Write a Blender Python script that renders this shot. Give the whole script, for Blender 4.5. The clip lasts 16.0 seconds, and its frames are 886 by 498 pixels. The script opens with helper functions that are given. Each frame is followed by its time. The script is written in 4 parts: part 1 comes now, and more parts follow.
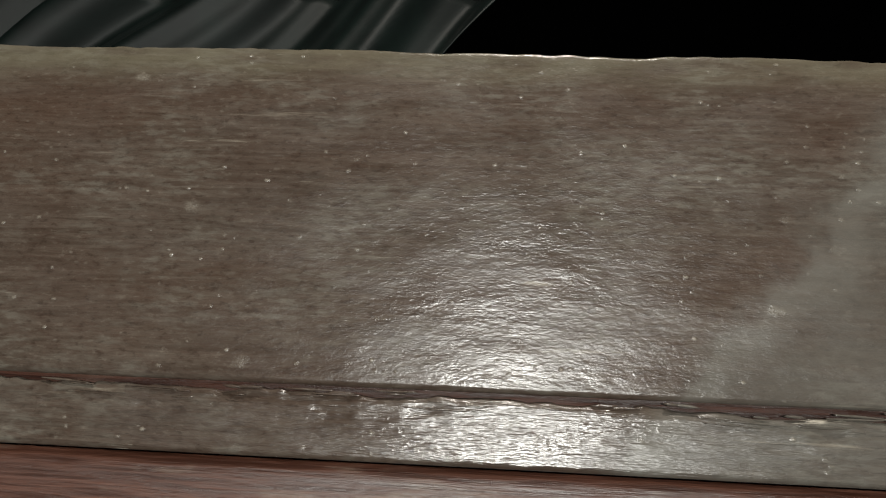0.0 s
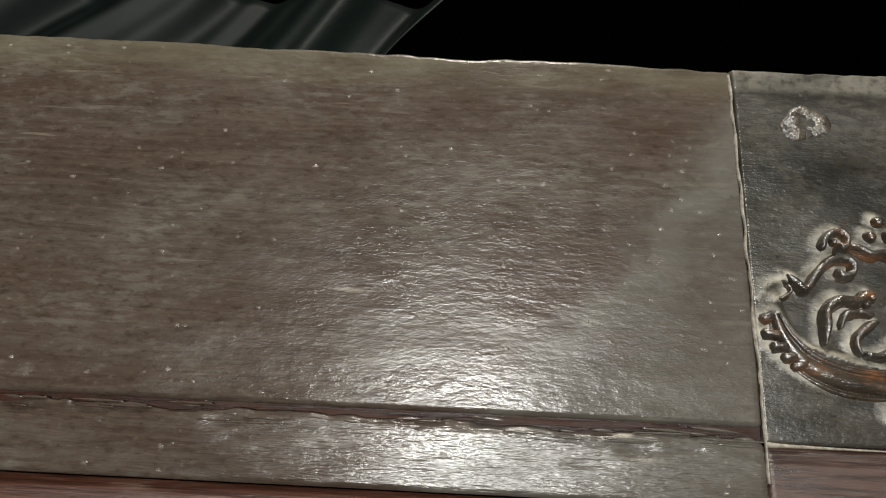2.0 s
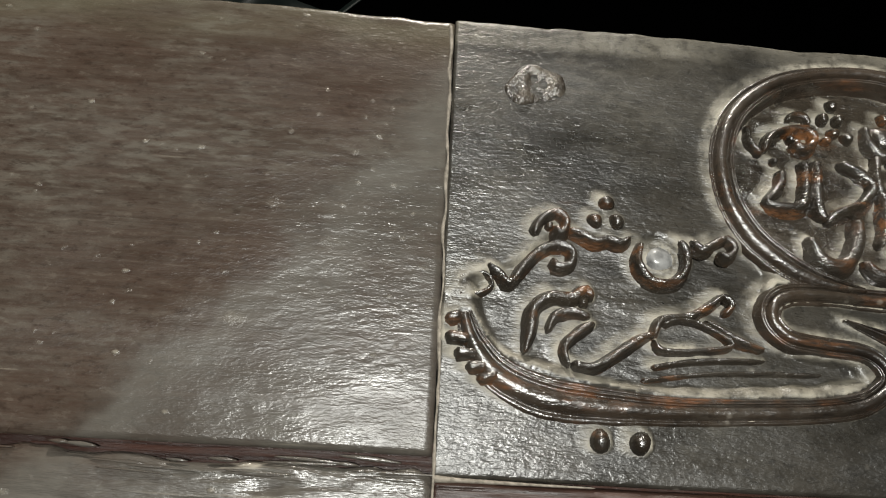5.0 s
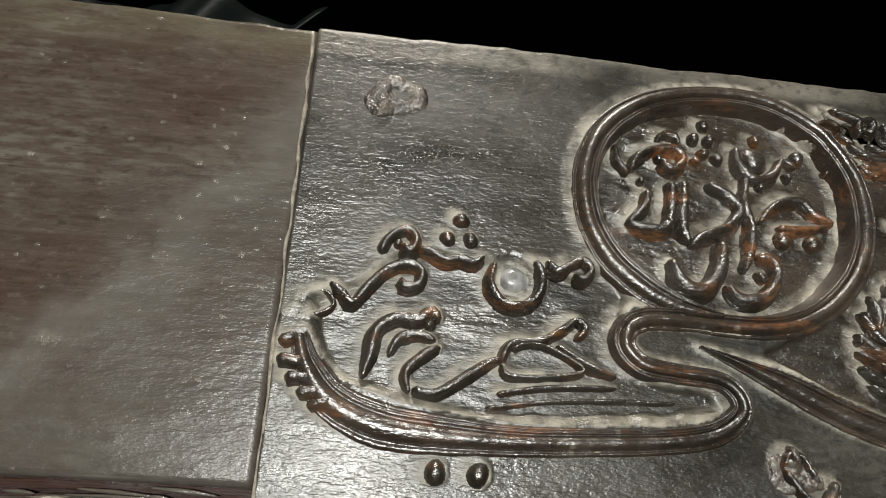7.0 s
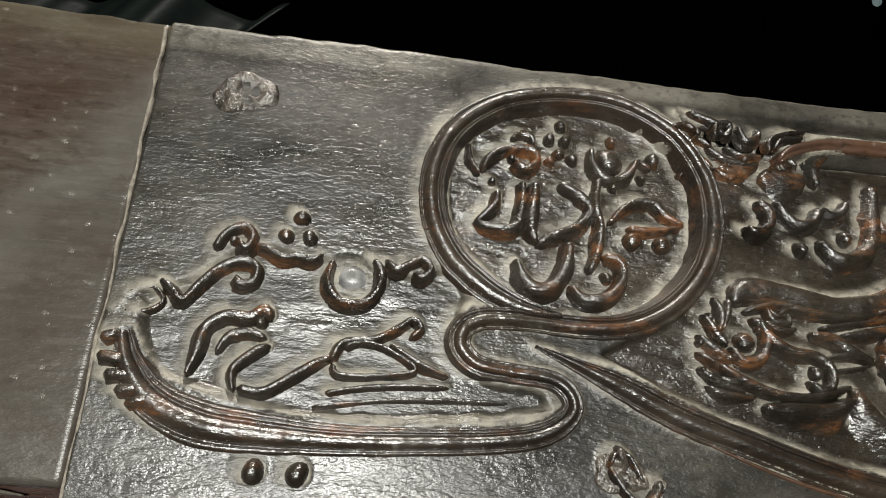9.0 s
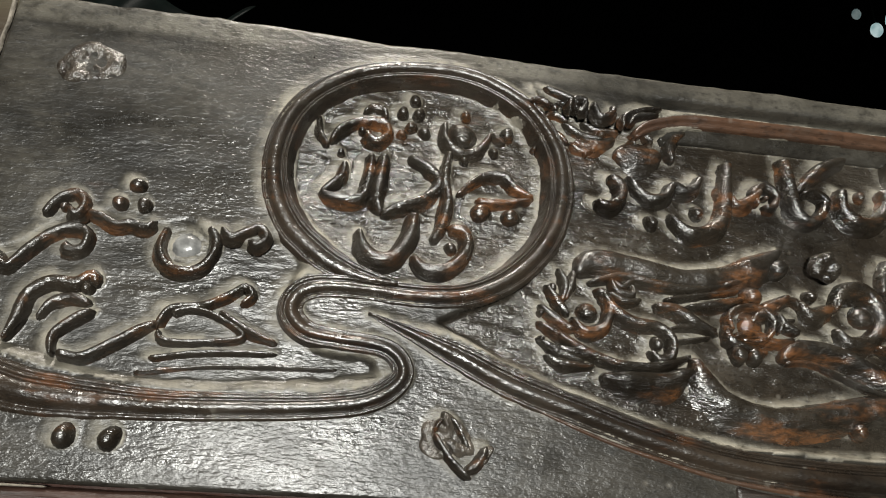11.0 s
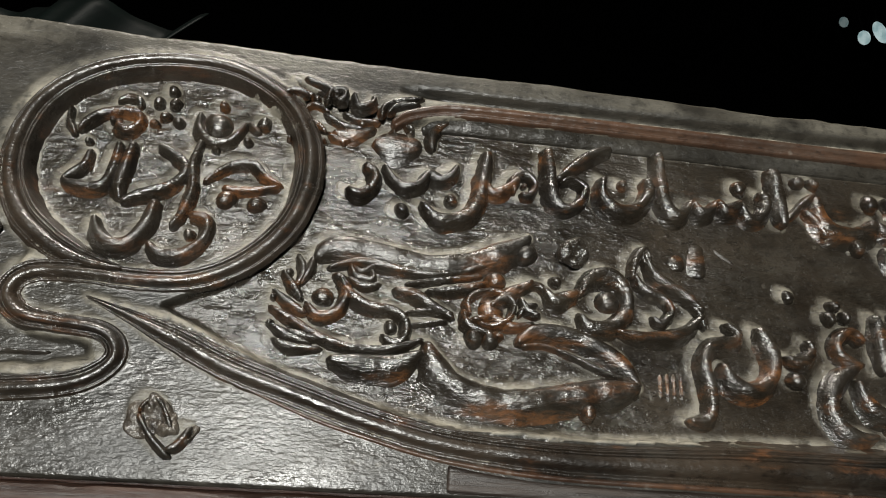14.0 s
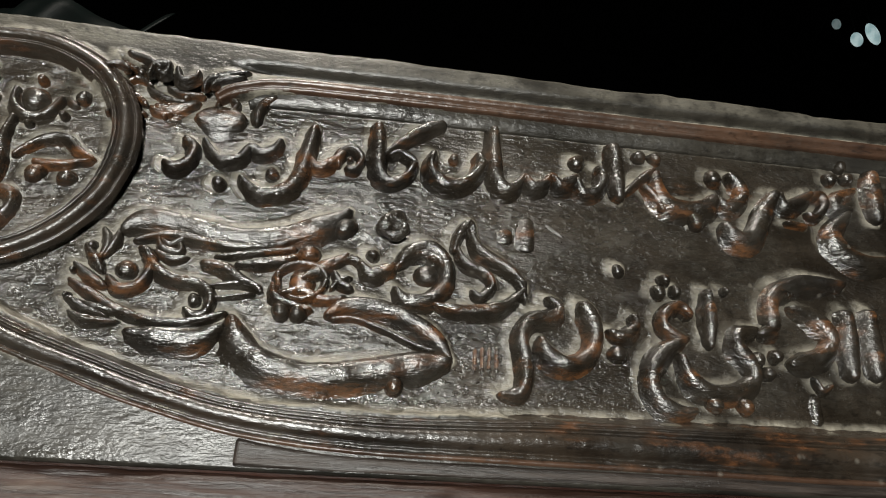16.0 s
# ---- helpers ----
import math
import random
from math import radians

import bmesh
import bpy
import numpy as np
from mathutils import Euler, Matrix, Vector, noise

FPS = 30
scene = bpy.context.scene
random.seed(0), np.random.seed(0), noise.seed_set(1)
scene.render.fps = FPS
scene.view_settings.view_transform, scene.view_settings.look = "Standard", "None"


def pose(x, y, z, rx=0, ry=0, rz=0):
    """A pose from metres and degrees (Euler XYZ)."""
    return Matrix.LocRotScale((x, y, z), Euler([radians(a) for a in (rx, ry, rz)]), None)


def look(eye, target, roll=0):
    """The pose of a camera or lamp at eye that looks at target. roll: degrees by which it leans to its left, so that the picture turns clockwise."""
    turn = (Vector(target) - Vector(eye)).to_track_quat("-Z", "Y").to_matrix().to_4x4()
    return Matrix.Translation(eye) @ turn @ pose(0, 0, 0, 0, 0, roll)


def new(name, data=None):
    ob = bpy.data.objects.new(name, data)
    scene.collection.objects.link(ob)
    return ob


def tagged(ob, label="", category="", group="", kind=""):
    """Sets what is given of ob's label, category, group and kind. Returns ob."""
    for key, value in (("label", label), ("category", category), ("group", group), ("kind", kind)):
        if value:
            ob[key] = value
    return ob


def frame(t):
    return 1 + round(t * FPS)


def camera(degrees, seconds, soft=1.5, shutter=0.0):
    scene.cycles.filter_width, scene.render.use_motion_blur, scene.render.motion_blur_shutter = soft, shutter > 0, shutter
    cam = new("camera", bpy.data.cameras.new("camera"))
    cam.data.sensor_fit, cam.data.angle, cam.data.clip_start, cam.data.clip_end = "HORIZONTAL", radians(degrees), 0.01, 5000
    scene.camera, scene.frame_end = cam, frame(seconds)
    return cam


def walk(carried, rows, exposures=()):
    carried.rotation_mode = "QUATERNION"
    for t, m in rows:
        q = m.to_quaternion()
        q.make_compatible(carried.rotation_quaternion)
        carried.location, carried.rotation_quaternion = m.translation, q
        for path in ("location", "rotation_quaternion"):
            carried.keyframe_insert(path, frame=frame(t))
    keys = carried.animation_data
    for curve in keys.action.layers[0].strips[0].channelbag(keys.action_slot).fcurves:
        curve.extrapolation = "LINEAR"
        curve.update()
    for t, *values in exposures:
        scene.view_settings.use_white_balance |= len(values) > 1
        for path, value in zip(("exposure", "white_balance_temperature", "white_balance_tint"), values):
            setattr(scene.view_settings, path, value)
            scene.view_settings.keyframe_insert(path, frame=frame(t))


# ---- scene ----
cam = camera(67.9, 16.0, 1.1)
PATH = [
    (0, (0.002, 0.008, 1.513), (-0.131, 1.928, 2.059), 2.9),
    (0.5, (0.017, 0.018, 1.51), (-0.081, 1.932, 2.082), 2.9),
    (1, (0.038, 0.017, 1.513), (-0.035, 1.933, 2.081), 2.9),
    (1.5, (0.056, 0.016, 1.518), (0.005, 1.933, 2.089), 2.9),
    (2, (0.078, 0.025, 1.518), (0.051, 1.939, 2.099), 2.9),
    (2.5, (0.1, 0.038, 1.517), (0.099, 1.949, 2.108), 2.9),
    (3, (0.127, 0.055, 1.52), (0.15, 1.967, 2.106), 2.8),
    (3.5, (0.157, 0.072, 1.518), (0.181, 1.973, 2.139), 3.0),
    (4, (0.179, 0.083, 1.523), (0.245, 1.985, 2.138), 2.8),
    (4.2, (0.188, 0.087, 1.524), (0.25, 1.988, 2.144), 2.8),
    (6.3, (0.246, 0.096, 1.537), (0.362, 1.973, 2.217), 3.3),
    (6.5, (0.251, 0.099, 1.536), (0.374, 1.973, 2.224), 3.2),
    (7, (0.267, 0.1, 1.537), (0.411, 1.971, 2.229), 3.2),
    (7.5, (0.282, 0.099, 1.537), (0.437, 1.967, 2.234), 3.2),
    (8, (0.294, 0.099, 1.537), (0.47, 1.963, 2.24), 3.1),
    (8.5, (0.306, 0.098, 1.536), (0.487, 1.964, 2.235), 3.1),
    (9, (0.323, 0.095, 1.54), (0.516, 1.961, 2.232), 3.2),
    (9.2, (0.33, 0.094, 1.54), (0.538, 1.958, 2.233), 3.1),
    (11.3, (0.394, 0.092, 1.527), (0.621, 1.941, 2.254), 2.9),
    (11.5, (0.402, 0.091, 1.527), (0.634, 1.939, 2.258), 2.8),
    (12, (0.43, 0.093, 1.522), (0.657, 1.939, 2.257), 2.8),
    (12.5, (0.45, 0.091, 1.523), (0.68, 1.937, 2.257), 2.7),
    (13, (0.465, 0.083, 1.525), (0.695, 1.926, 2.267), 2.7),
    (13.5, (0.477, 0.078, 1.525), (0.706, 1.922, 2.266), 2.7),
    (14, (0.492, 0.077, 1.522), (0.716, 1.919, 2.268), 2.7),
    (14.5, (0.508, 0.079, 1.518), (0.734, 1.921, 2.264), 2.8),
    (15, (0.531, 0.08, 1.514), (0.755, 1.917, 2.272), 2.8),
    (15.5, (0.55, 0.078, 1.515), (0.78, 1.921, 2.256), 2.7),
    (16, (0.573, 0.075, 1.514), (0.796, 1.912, 2.273), 2.4),
]
walk(cam, [(t, look(eye, target, roll)) for t, eye, target, roll in PATH],
     [(0.0, 0.08), (4.0, 0.0), (8.0, -0.06), (11.5, -0.18), (14.0, -0.32), (16.0, -0.30)])

# ---- world and lights ----
world = bpy.data.worlds.new("dark_hall")
scene.world = world
world.use_nodes = True
world.node_tree.nodes["Background"].inputs["Color"].default_value = (0.5, 0.6, 0.7, 1)
world.node_tree.nodes["Background"].inputs["Strength"].default_value = 0.002


def area_lamp(name, eye, target, size, watts, colour):
    data = bpy.data.lights.new(name, "AREA")
    data.shape, data.size, data.energy, data.color = "DISK", size, watts, colour
    ob = new(name, data)
    ob.matrix_world = look(eye, target)
    return ob


area_lamp("hall_lamp", (0.16, -2.0, 1.37), (0.2, 0.34, 1.6), 0.22, 90, (1.0, 1.0, 0.94))
# unseen fill from above, added to brighten the boards' upper part
area_lamp("overhead_fill", (0.2, -0.32, 3.5), (0.25, 0.34, 1.6), 0.20, 46, (1.0, 0.94, 0.84))

# ---- materials ----


class Nodes:
    """A small helper to write node trees as expressions."""

    def __init__(self, name):
        self.mat = bpy.data.materials.new(name)
        self.mat.use_nodes = True
        self.tree = self.mat.node_tree
        self.bsdf = self.tree.nodes["Principled BSDF"]
        self.coord = self.tree.nodes.new("ShaderNodeTexCoord").outputs["Object"]

    def link(self, a, b):
        if hasattr(a, "is_linked"):
            self.tree.links.new(a, b)
        else:
            b.default_value = a

    def stretch(self, sx, sy, sz):
        n = self.tree.nodes.new("ShaderNodeMapping")
        n.inputs["Scale"].default_value = (sx, sy, sz)
        self.link(self.coord, n.inputs["Vector"])
        return n.outputs["Vector"]

    def noise(self, scale, vector=None, detail=4.0, rough=0.55, distort=0.0):
        n = self.tree.nodes.new("ShaderNodeTexNoise")
        n.inputs["Scale"].default_value, n.inputs["Detail"].default_value = scale, detail
        n.inputs["Roughness"].default_value, n.inputs["Distortion"].default_value = rough, distort
        self.link(vector or self.coord, n.inputs["Vector"])
        return n.outputs["Fac"]

    def spots(self, scale, vector=None):
        n = self.tree.nodes.new("ShaderNodeTexVoronoi")
        n.inputs["Scale"].default_value = scale
        self.link(vector or self.coord, n.inputs["Vector"])
        return n.outputs["Distance"]

    def span(self, value, a, b, lo=0.0, hi=1.0):
        n = self.tree.nodes.new("ShaderNodeMapRange")
        n.interpolation_type = "SMOOTHSTEP"
        for key, v in zip(("From Min", "From Max", "To Min", "To Max"), (a, b, lo, hi)):
            n.inputs[key].default_value = v
        self.link(value, n.inputs["Value"])
        return n.outputs["Result"]

    def math(self, op, a, b=0.0):
        n = self.tree.nodes.new("ShaderNodeMath")
        n.operation = op
        self.link(a, n.inputs[0]), self.link(b, n.inputs[1])
        return n.outputs[0]

    def mix(self, f, a, b):
        n = self.tree.nodes.new("ShaderNodeMix")
        n.data_type = "RGBA"
        self.link(f, n.inputs["Factor"])
        self.link(a if hasattr(a, "is_linked") else (*a, 1), n.inputs[6])
        self.link(b if hasattr(b, "is_linked") else (*b, 1), n.inputs[7])
        return n.outputs[2]

    def normal_z(self):
        g = self.tree.nodes.new("ShaderNodeNewGeometry")
        s = self.tree.nodes.new("ShaderNodeSeparateXYZ")
        self.link(g.outputs["Normal"], s.inputs[0])
        return s.outputs["Z"]

    def axis(self, i):
        s = self.tree.nodes.new("ShaderNodeSeparateXYZ")
        self.link(self.coord, s.inputs[0])
        return s.outputs[i]

    def random(self):
        return self.tree.nodes.new("ShaderNodeObjectInfo").outputs["Random"]

    def finish(self, colour, rough, bumps=(), specular=0.5):
        self.link(colour if hasattr(colour, "is_linked") else (*colour, 1), self.bsdf.inputs["Base Color"])
        self.link(rough, self.bsdf.inputs["Roughness"])
        self.bsdf.inputs["Specular IOR Level"].default_value = specular
        last = None
        for height, strength, depth in bumps:
            n = self.tree.nodes.new("ShaderNodeBump")
            n.inputs["Strength"].default_value, n.inputs["Distance"].default_value = strength, depth
            self.link(height, n.inputs["Height"])
            if last:
                self.link(last, n.inputs["Normal"])
            last = n.outputs["Normal"]
        if last:
            self.link(last, self.bsdf.inputs["Normal"])
        return self.mat


def plank_wood(name="dark_varnished_plank", rough_span=(0.20, 0.36), along=0.36, relief=0.40, shine=0.30):
    """Dark brown varnished plank with long grain, a worn dusty film and pale specks."""
    n = Nodes(name)
    grain = n.noise(9, n.stretch(1.6, 12, 22), 6, 0.62, 1.1)
    fibre = n.noise(70, n.stretch(2, 20, 20), 3)
    colour = n.mix(n.span(grain, 0.28, 0.75), (0.030, 0.0212, 0.0158), (0.056, 0.0430, 0.0340))
    colour = n.mix(n.span(fibre, 0.45, 0.7, 0, 0.4), colour, (0.030, 0.015, 0.011))
    ruddy = n.span(n.noise(4.5, n.stretch(0.5, 1, 2.6), 5, 0.6), 0.38, 0.72, 0, 0.4)
    colour = n.mix(ruddy, colour, (0.045, 0.0235, 0.0145))
    fleck = n.noise(150, n.stretch(0.5, 1, 2.0), 3, 0.6)
    film = n.math("MULTIPLY", n.span(n.noise(10, n.stretch(1, 1, 1.7), 5, 0.6), 0.40, 0.66), n.span(fleck, 0.42, 0.66, 0.15, 1))
    colour = n.mix(n.math("MULTIPLY", film, 0.7), colour, (0.090, 0.082, 0.068))
    grit = n.noise(330, n.stretch(0.5, 1, 1.1), 4, 0.7)
    colour = n.mix(n.span(grit, 0.52, 0.70, 0, 0.5), colour, (0.014, 0.0080, 0.0054))
    colour = n.mix(n.span(grit, 0.30, 0.44, 0.22, 0), colour, (0.125, 0.108, 0.088))
    # greyer rubbed area that runs aslant towards the joint
    slant = n.math("SUBTRACT", n.math("ADD", n.axis(0), n.math("MULTIPLY", n.noise(14, None, 5, 0.6), 0.11)), n.math("MULTIPLY", n.math("SUBTRACT", n.axis(2), 0.110), 0.80))
    rubbed = n.math("MULTIPLY", n.span(slant, 0.190, 0.225), n.span(n.noise(40, n.stretch(0.6, 1, 1.5), 4), 0.25, 0.6, 0.4, 1))
    colour = n.mix(n.math("MULTIPLY", rubbed, 0.5), colour, (0.070, 0.068, 0.060))
    band = n.math("MULTIPLY", n.span(slant, 0.206, 0.222), n.span(slant, 0.226, 0.250, 1, 0))
    colour = n.mix(n.math("MULTIPLY", band, 0.2), colour, (0.13, 0.125, 0.11))
    # dust that lies along the worn top edge
    rim = n.math("MULTIPLY", n.span(n.axis(2), 0.196, 0.224), n.span(n.noise(40, n.stretch(0.4, 1, 2), 5), 0.3, 0.62, 0.25, 1))
    colour = n.mix(n.math("MULTIPLY", rim, 0.5), colour, (0.10, 0.092, 0.062))
    ragged = n.math("MULTIPLY", n.noise(420, n.stretch(0.7, 1, 1), 4, 0.7), 0.5)
    small = n.span(n.math("ADD", n.spots(170, n.stretch(0.7, 1, 1)), ragged), 0.26, 0.46, 1, 0)
    small = n.math("MULTIPLY", small, n.span(n.noise(55, None, 3), 0.50, 0.66))
    large = n.span(n.math("ADD", n.spots(52, n.stretch(0.6, 1, 1.1)), ragged), 0.22, 0.50, 1, 0)
    large = n.math("MULTIPLY", large, n.span(n.noise(23, None, 3), 0.54, 0.66, 0, 0.6))
    speck = n.math("MAXIMUM", small, large)
    colour = n.mix(n.math("MULTIPLY", speck, 0.6), colour, (0.22, 0.20, 0.165))
    scratch = n.span(n.noise(48, n.stretch(0.16, 1, 3.2), 5, 0.7, 0.3), 0.60, 0.70)
    scratch = n.math("MULTIPLY", scratch, n.span(n.noise(16, n.stretch(0.6, 1, 1.4), 3), 0.46, 0.60, 0, 0.55))
    colour = n.mix(scratch, colour, (0.17, 0.15, 0.12))
    scuff = n.math("MULTIPLY", n.span(n.noise(60, n.stretch(0.22, 1, 1.6), 5, 0.7), 0.62, 0.70), n.span(n.noise(7), 0.5, 0.6))
    colour = n.mix(n.math("MULTIPLY", scuff, 0.7), colour, (0.33, 0.30, 0.25))
    ripple = n.noise(520, n.stretch(along, 1, 1.0), 3, 0.65)
    dents = n.noise(170, n.stretch(along, 1, 1.1), 3)
    rough = n.span(n.noise(26, n.stretch(0.6, 1, 1.4), 4), 0.3, 0.7, *rough_span)
    return n.finish(colour, rough, ((dents, 0.10, 0.0018), (ripple, relief, 0.0007), (speck, 0.4, 0.0010), (grit, 0.25, 0.0006)), shine)


def carved_wood(name, low, high, wear, wear_from, dust_amount, rough=(0.30, 0.50), grit=0.5, ripple=0.3, shine=0.8, haze=1.0, ledges=0.0):
    """Blackened carved hardwood: reddish wear in patches, pale dust and a painted lit tone beside the carving."""
    n = Nodes(name)
    tone = n.noise(22, n.stretch(0.6, 1, 1.3), 6, 0.65)
    colour = n.mix(n.span(tone, 0.34, 0.68), low, high)
    rub = n.span(n.noise(75, n.stretch(0.4, 1, 1.2), 5, 0.6), wear_from, wear_from + 0.22)
    rub = n.math("MULTIPLY", rub, n.span(n.noise(500, n.stretch(0.5, 1, 1), 3, 0.6), 0.3, 0.65, 0.15, 0.8))
    colour = n.mix(rub, colour, wear)
    fleck = n.noise(230, n.stretch(0.45, 1, 1.2), 3, 0.6)
    film = n.math("MULTIPLY", n.span(n.noise(19, None, 6, 0.65), 0.42, 0.68), n.span(fleck, 0.40, 0.64, 0.25, 1))
    colour = n.mix(n.math("MULTIPLY", film, 0.55 * dust_amount * haze), colour, (0.062, 0.057, 0.047))
    # paler in patches where the face turns upward
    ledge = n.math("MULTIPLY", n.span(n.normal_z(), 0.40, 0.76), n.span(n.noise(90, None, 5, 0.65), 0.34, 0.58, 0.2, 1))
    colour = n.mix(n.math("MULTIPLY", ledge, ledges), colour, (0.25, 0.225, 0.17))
    # one pale colour for dust and the lit upper-left side of ridges
    lit_dust = n.tree.nodes.new("ShaderNodeAttribute")
    lit_dust.attribute_name = "dust"
    lit_dust = n.math("MULTIPLY", lit_dust.outputs["Fac"], n.span(n.noise(140, None, 4, 0.65), 0.30, 0.55, 0.25, 1))
    colour = n.mix(n.math("MULTIPLY", lit_dust, 0.9), colour, (0.30, 0.275, 0.22))
    pits = n.noise(360, n.stretch(0.5, 1, 1.1), 4, 0.7)
    colour = n.mix(n.span(pits, 0.52, 0.70, 0, 0.6), colour, (0.005, 0.0042, 0.0034))
    dot = n.math("MULTIPLY", n.span(n.spots(95), 0.05, 0.17, 1, 0), n.span(n.noise(37, None, 2), 0.54, 0.60))
    colour = n.mix(n.math("MULTIPLY", dot, 0.22), colour, (0.36, 0.33, 0.28))
    dry = n.span(n.noise(34, n.stretch(0.6, 1, 1.3), 5, 0.6), 0.3, 0.7, *rough)
    dry = n.math("ADD", dry, n.math("MULTIPLY", lit_dust, 0.35))
    wave = n.noise(520, n.stretch(0.34, 1, 1.0), 3, 0.65)
    grain = n.noise(620, n.stretch(0.7, 1, 1.0), 3, 0.65)
    dents = n.noise(70, n.stretch(0.6, 1, 1.1), 3)
    return n.finish(colour, dry, ((dents, 0.2, 0.003), (grain, grit, 0.0009), (wave, ripple, 0.0008)), shine)


def red_wood(name="red_brown_timber", low=(0.026, 0.0085, 0.0045), high=(0.062, 0.022, 0.012), rubbed=0.3, shine=0.5):
    """Red-brown polished timber with straight grain."""
    n = Nodes(name)
    grain = n.noise(8, n.stretch(2.5, 20, 60), 6, 0.6, 0.3)
    colour = n.mix(n.span(grain, 0.35, 0.68), low, high)
    film = n.span(n.noise(60, n.stretch(0.3, 1, 1.5), 4), 0.58, 0.75, 0, rubbed)
    colour = n.mix(film, colour, (0.20, 0.15, 0.115))
    return n.finish(colour, n.span(grain, 0.3, 0.7, 0.35, 0.55), ((grain, 0.4, 0.002), (n.noise(140, n.stretch(0.3, 1, 1.3), 3), 0.4, 0.0015)), shine)


def peg_wood():
    """Broken, dusty end grain of a wooden peg."""
    n = Nodes("dry_end_grain")
    t = n.noise(120, None, 5, 0.65)
    colour = n.mix(n.span(t, 0.35, 0.65), (0.016, 0.012, 0.009), (0.090, 0.076, 0.060))
    return n.finish(colour, 0.30, ((t, 0.8, 0.003), (n.noise(320, None, 3), 0.6, 0.001)), 0.9)


def dust():
    n = Nodes("packed_dust")
    t = n.noise(300, None, 4, 0.6)
    colour = n.mix(n.span(t, 0.3, 0.7), (0.12, 0.105, 0.085), (0.27, 0.24, 0.20))
    return n.finish(colour, 0.8, ((t, 0.5, 0.001),), 0.3)


def pearl():
    n = Nodes("pale_shell")
    t = n.noise(120, None, 4)
    colour = n.mix(n.span(t, 0.35, 0.65), (0.07, 0.07, 0.068), (0.24, 0.24, 0.235))
    return n.finish(colour, 0.3, ((t, 0.4, 0.002),), 0.6)


def black_satin():
    n = Nodes("black_satin")
    weave = n.noise(500, n.stretch(1, 1, 3), 2)
    colour = n.mix(n.span(n.noise(6, None, 4), 0.3, 0.7), (0.0010, 0.0028, 0.0024), (0.0028, 0.0068, 0.0058))
    return n.finish(colour, 0.55, ((weave, 0.2, 0.001),), 0.25)


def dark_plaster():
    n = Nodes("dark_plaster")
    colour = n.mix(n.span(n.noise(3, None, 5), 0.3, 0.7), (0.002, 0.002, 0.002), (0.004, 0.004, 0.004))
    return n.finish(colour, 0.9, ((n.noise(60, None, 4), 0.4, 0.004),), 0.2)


def lamp_glass(name, power):
    n = Nodes(name)
    n.bsdf.inputs["Base Color"].default_value = (0.7, 0.8, 0.8, 1)
    n.bsdf.inputs["Roughness"].default_value = 0.6
    glow = n.mix(n.span(n.noise(9, None, 3), 0.3, 0.7), (0.36, 0.56, 0.58), (0.75, 0.95, 0.95))
    n.link(glow, n.bsdf.inputs["Emission Color"])
    n.bsdf.inputs["Emission Strength"].default_value = power
    return n.mat


PLANK = plank_wood()
RAIL_DARK = plank_wood("dark_split_rail", (0.18, 0.34), 0.12, 0.8, 0.42)
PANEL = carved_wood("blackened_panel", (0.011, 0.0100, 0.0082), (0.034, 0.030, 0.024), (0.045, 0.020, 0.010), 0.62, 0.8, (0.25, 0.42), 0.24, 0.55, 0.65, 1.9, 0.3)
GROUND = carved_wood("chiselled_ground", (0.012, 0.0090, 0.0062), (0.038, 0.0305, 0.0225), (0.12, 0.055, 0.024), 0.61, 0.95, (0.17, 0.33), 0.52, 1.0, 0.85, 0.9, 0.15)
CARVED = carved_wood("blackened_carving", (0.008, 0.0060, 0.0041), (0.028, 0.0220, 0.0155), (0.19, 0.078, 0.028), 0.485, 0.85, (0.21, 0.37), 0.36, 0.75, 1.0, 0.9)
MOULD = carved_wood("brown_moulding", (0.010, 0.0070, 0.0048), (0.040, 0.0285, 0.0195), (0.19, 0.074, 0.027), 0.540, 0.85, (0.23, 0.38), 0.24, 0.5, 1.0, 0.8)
BROWN = carved_wood("red_brown_bead", (0.040, 0.020, 0.012), (0.090, 0.048, 0.029), (0.17, 0.080, 0.040), 0.52, 0.6, (0.28, 0.42), 0.22)
RED = red_wood()
GROOVE = red_wood("bare_red_split_wood", (0.012, 0.0044, 0.0028), (0.034, 0.012, 0.007), 0.06, 0.15)
STRIP = red_wood("dark_red_strip", (0.016, 0.0118, 0.0094), (0.042, 0.0300, 0.0235), 0.15, 0.6)
RAIL = red_wood("dull_red_rail", (0.018, 0.0085, 0.0060), (0.050, 0.024, 0.016), 0.35)
PEG = peg_wood()
DUST = dust()
PEARL = pearl()
SATIN = black_satin()
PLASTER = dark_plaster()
GLASS = lamp_glass("lit_frosted_glass", 0.6)
DIM_GLASS = lamp_glass("dim_frosted_glass", 0.16)

# ---- builders ----
FACE, BASE = 0.340, 1.500     # the boards' front plane and the height from which they are set out, in metres


def mesh_object(name, verts, faces, material, smooth=True):
    me = bpy.data.meshes.new(name)
    me.from_pydata(verts, [], faces)
    me.materials.append(material)
    me.validate()
    if smooth:
        me.polygons.foreach_set("use_smooth", [True] * len(me.polygons))
    me.update()
    return new(name, me)


def part(name, bm, material, parent, label=""):
    me = bpy.data.meshes.new(name)
    bmesh.ops.recalc_face_normals(bm, faces=bm.faces)
    bm.to_mesh(me)
    bm.free()
    me.materials.append(material)
    me.polygons.foreach_set("use_smooth", [True] * len(me.polygons))
    ob = new(name, me)
    ob.parent = parent
    return tagged(ob, label)


def thing(name, label, category, kind=""):
    ob = new(name)
    ob.location = (0, FACE, BASE)
    ob.empty_display_size = 0.05
    return tagged(ob, label, category, "", kind)


TABLES = {}


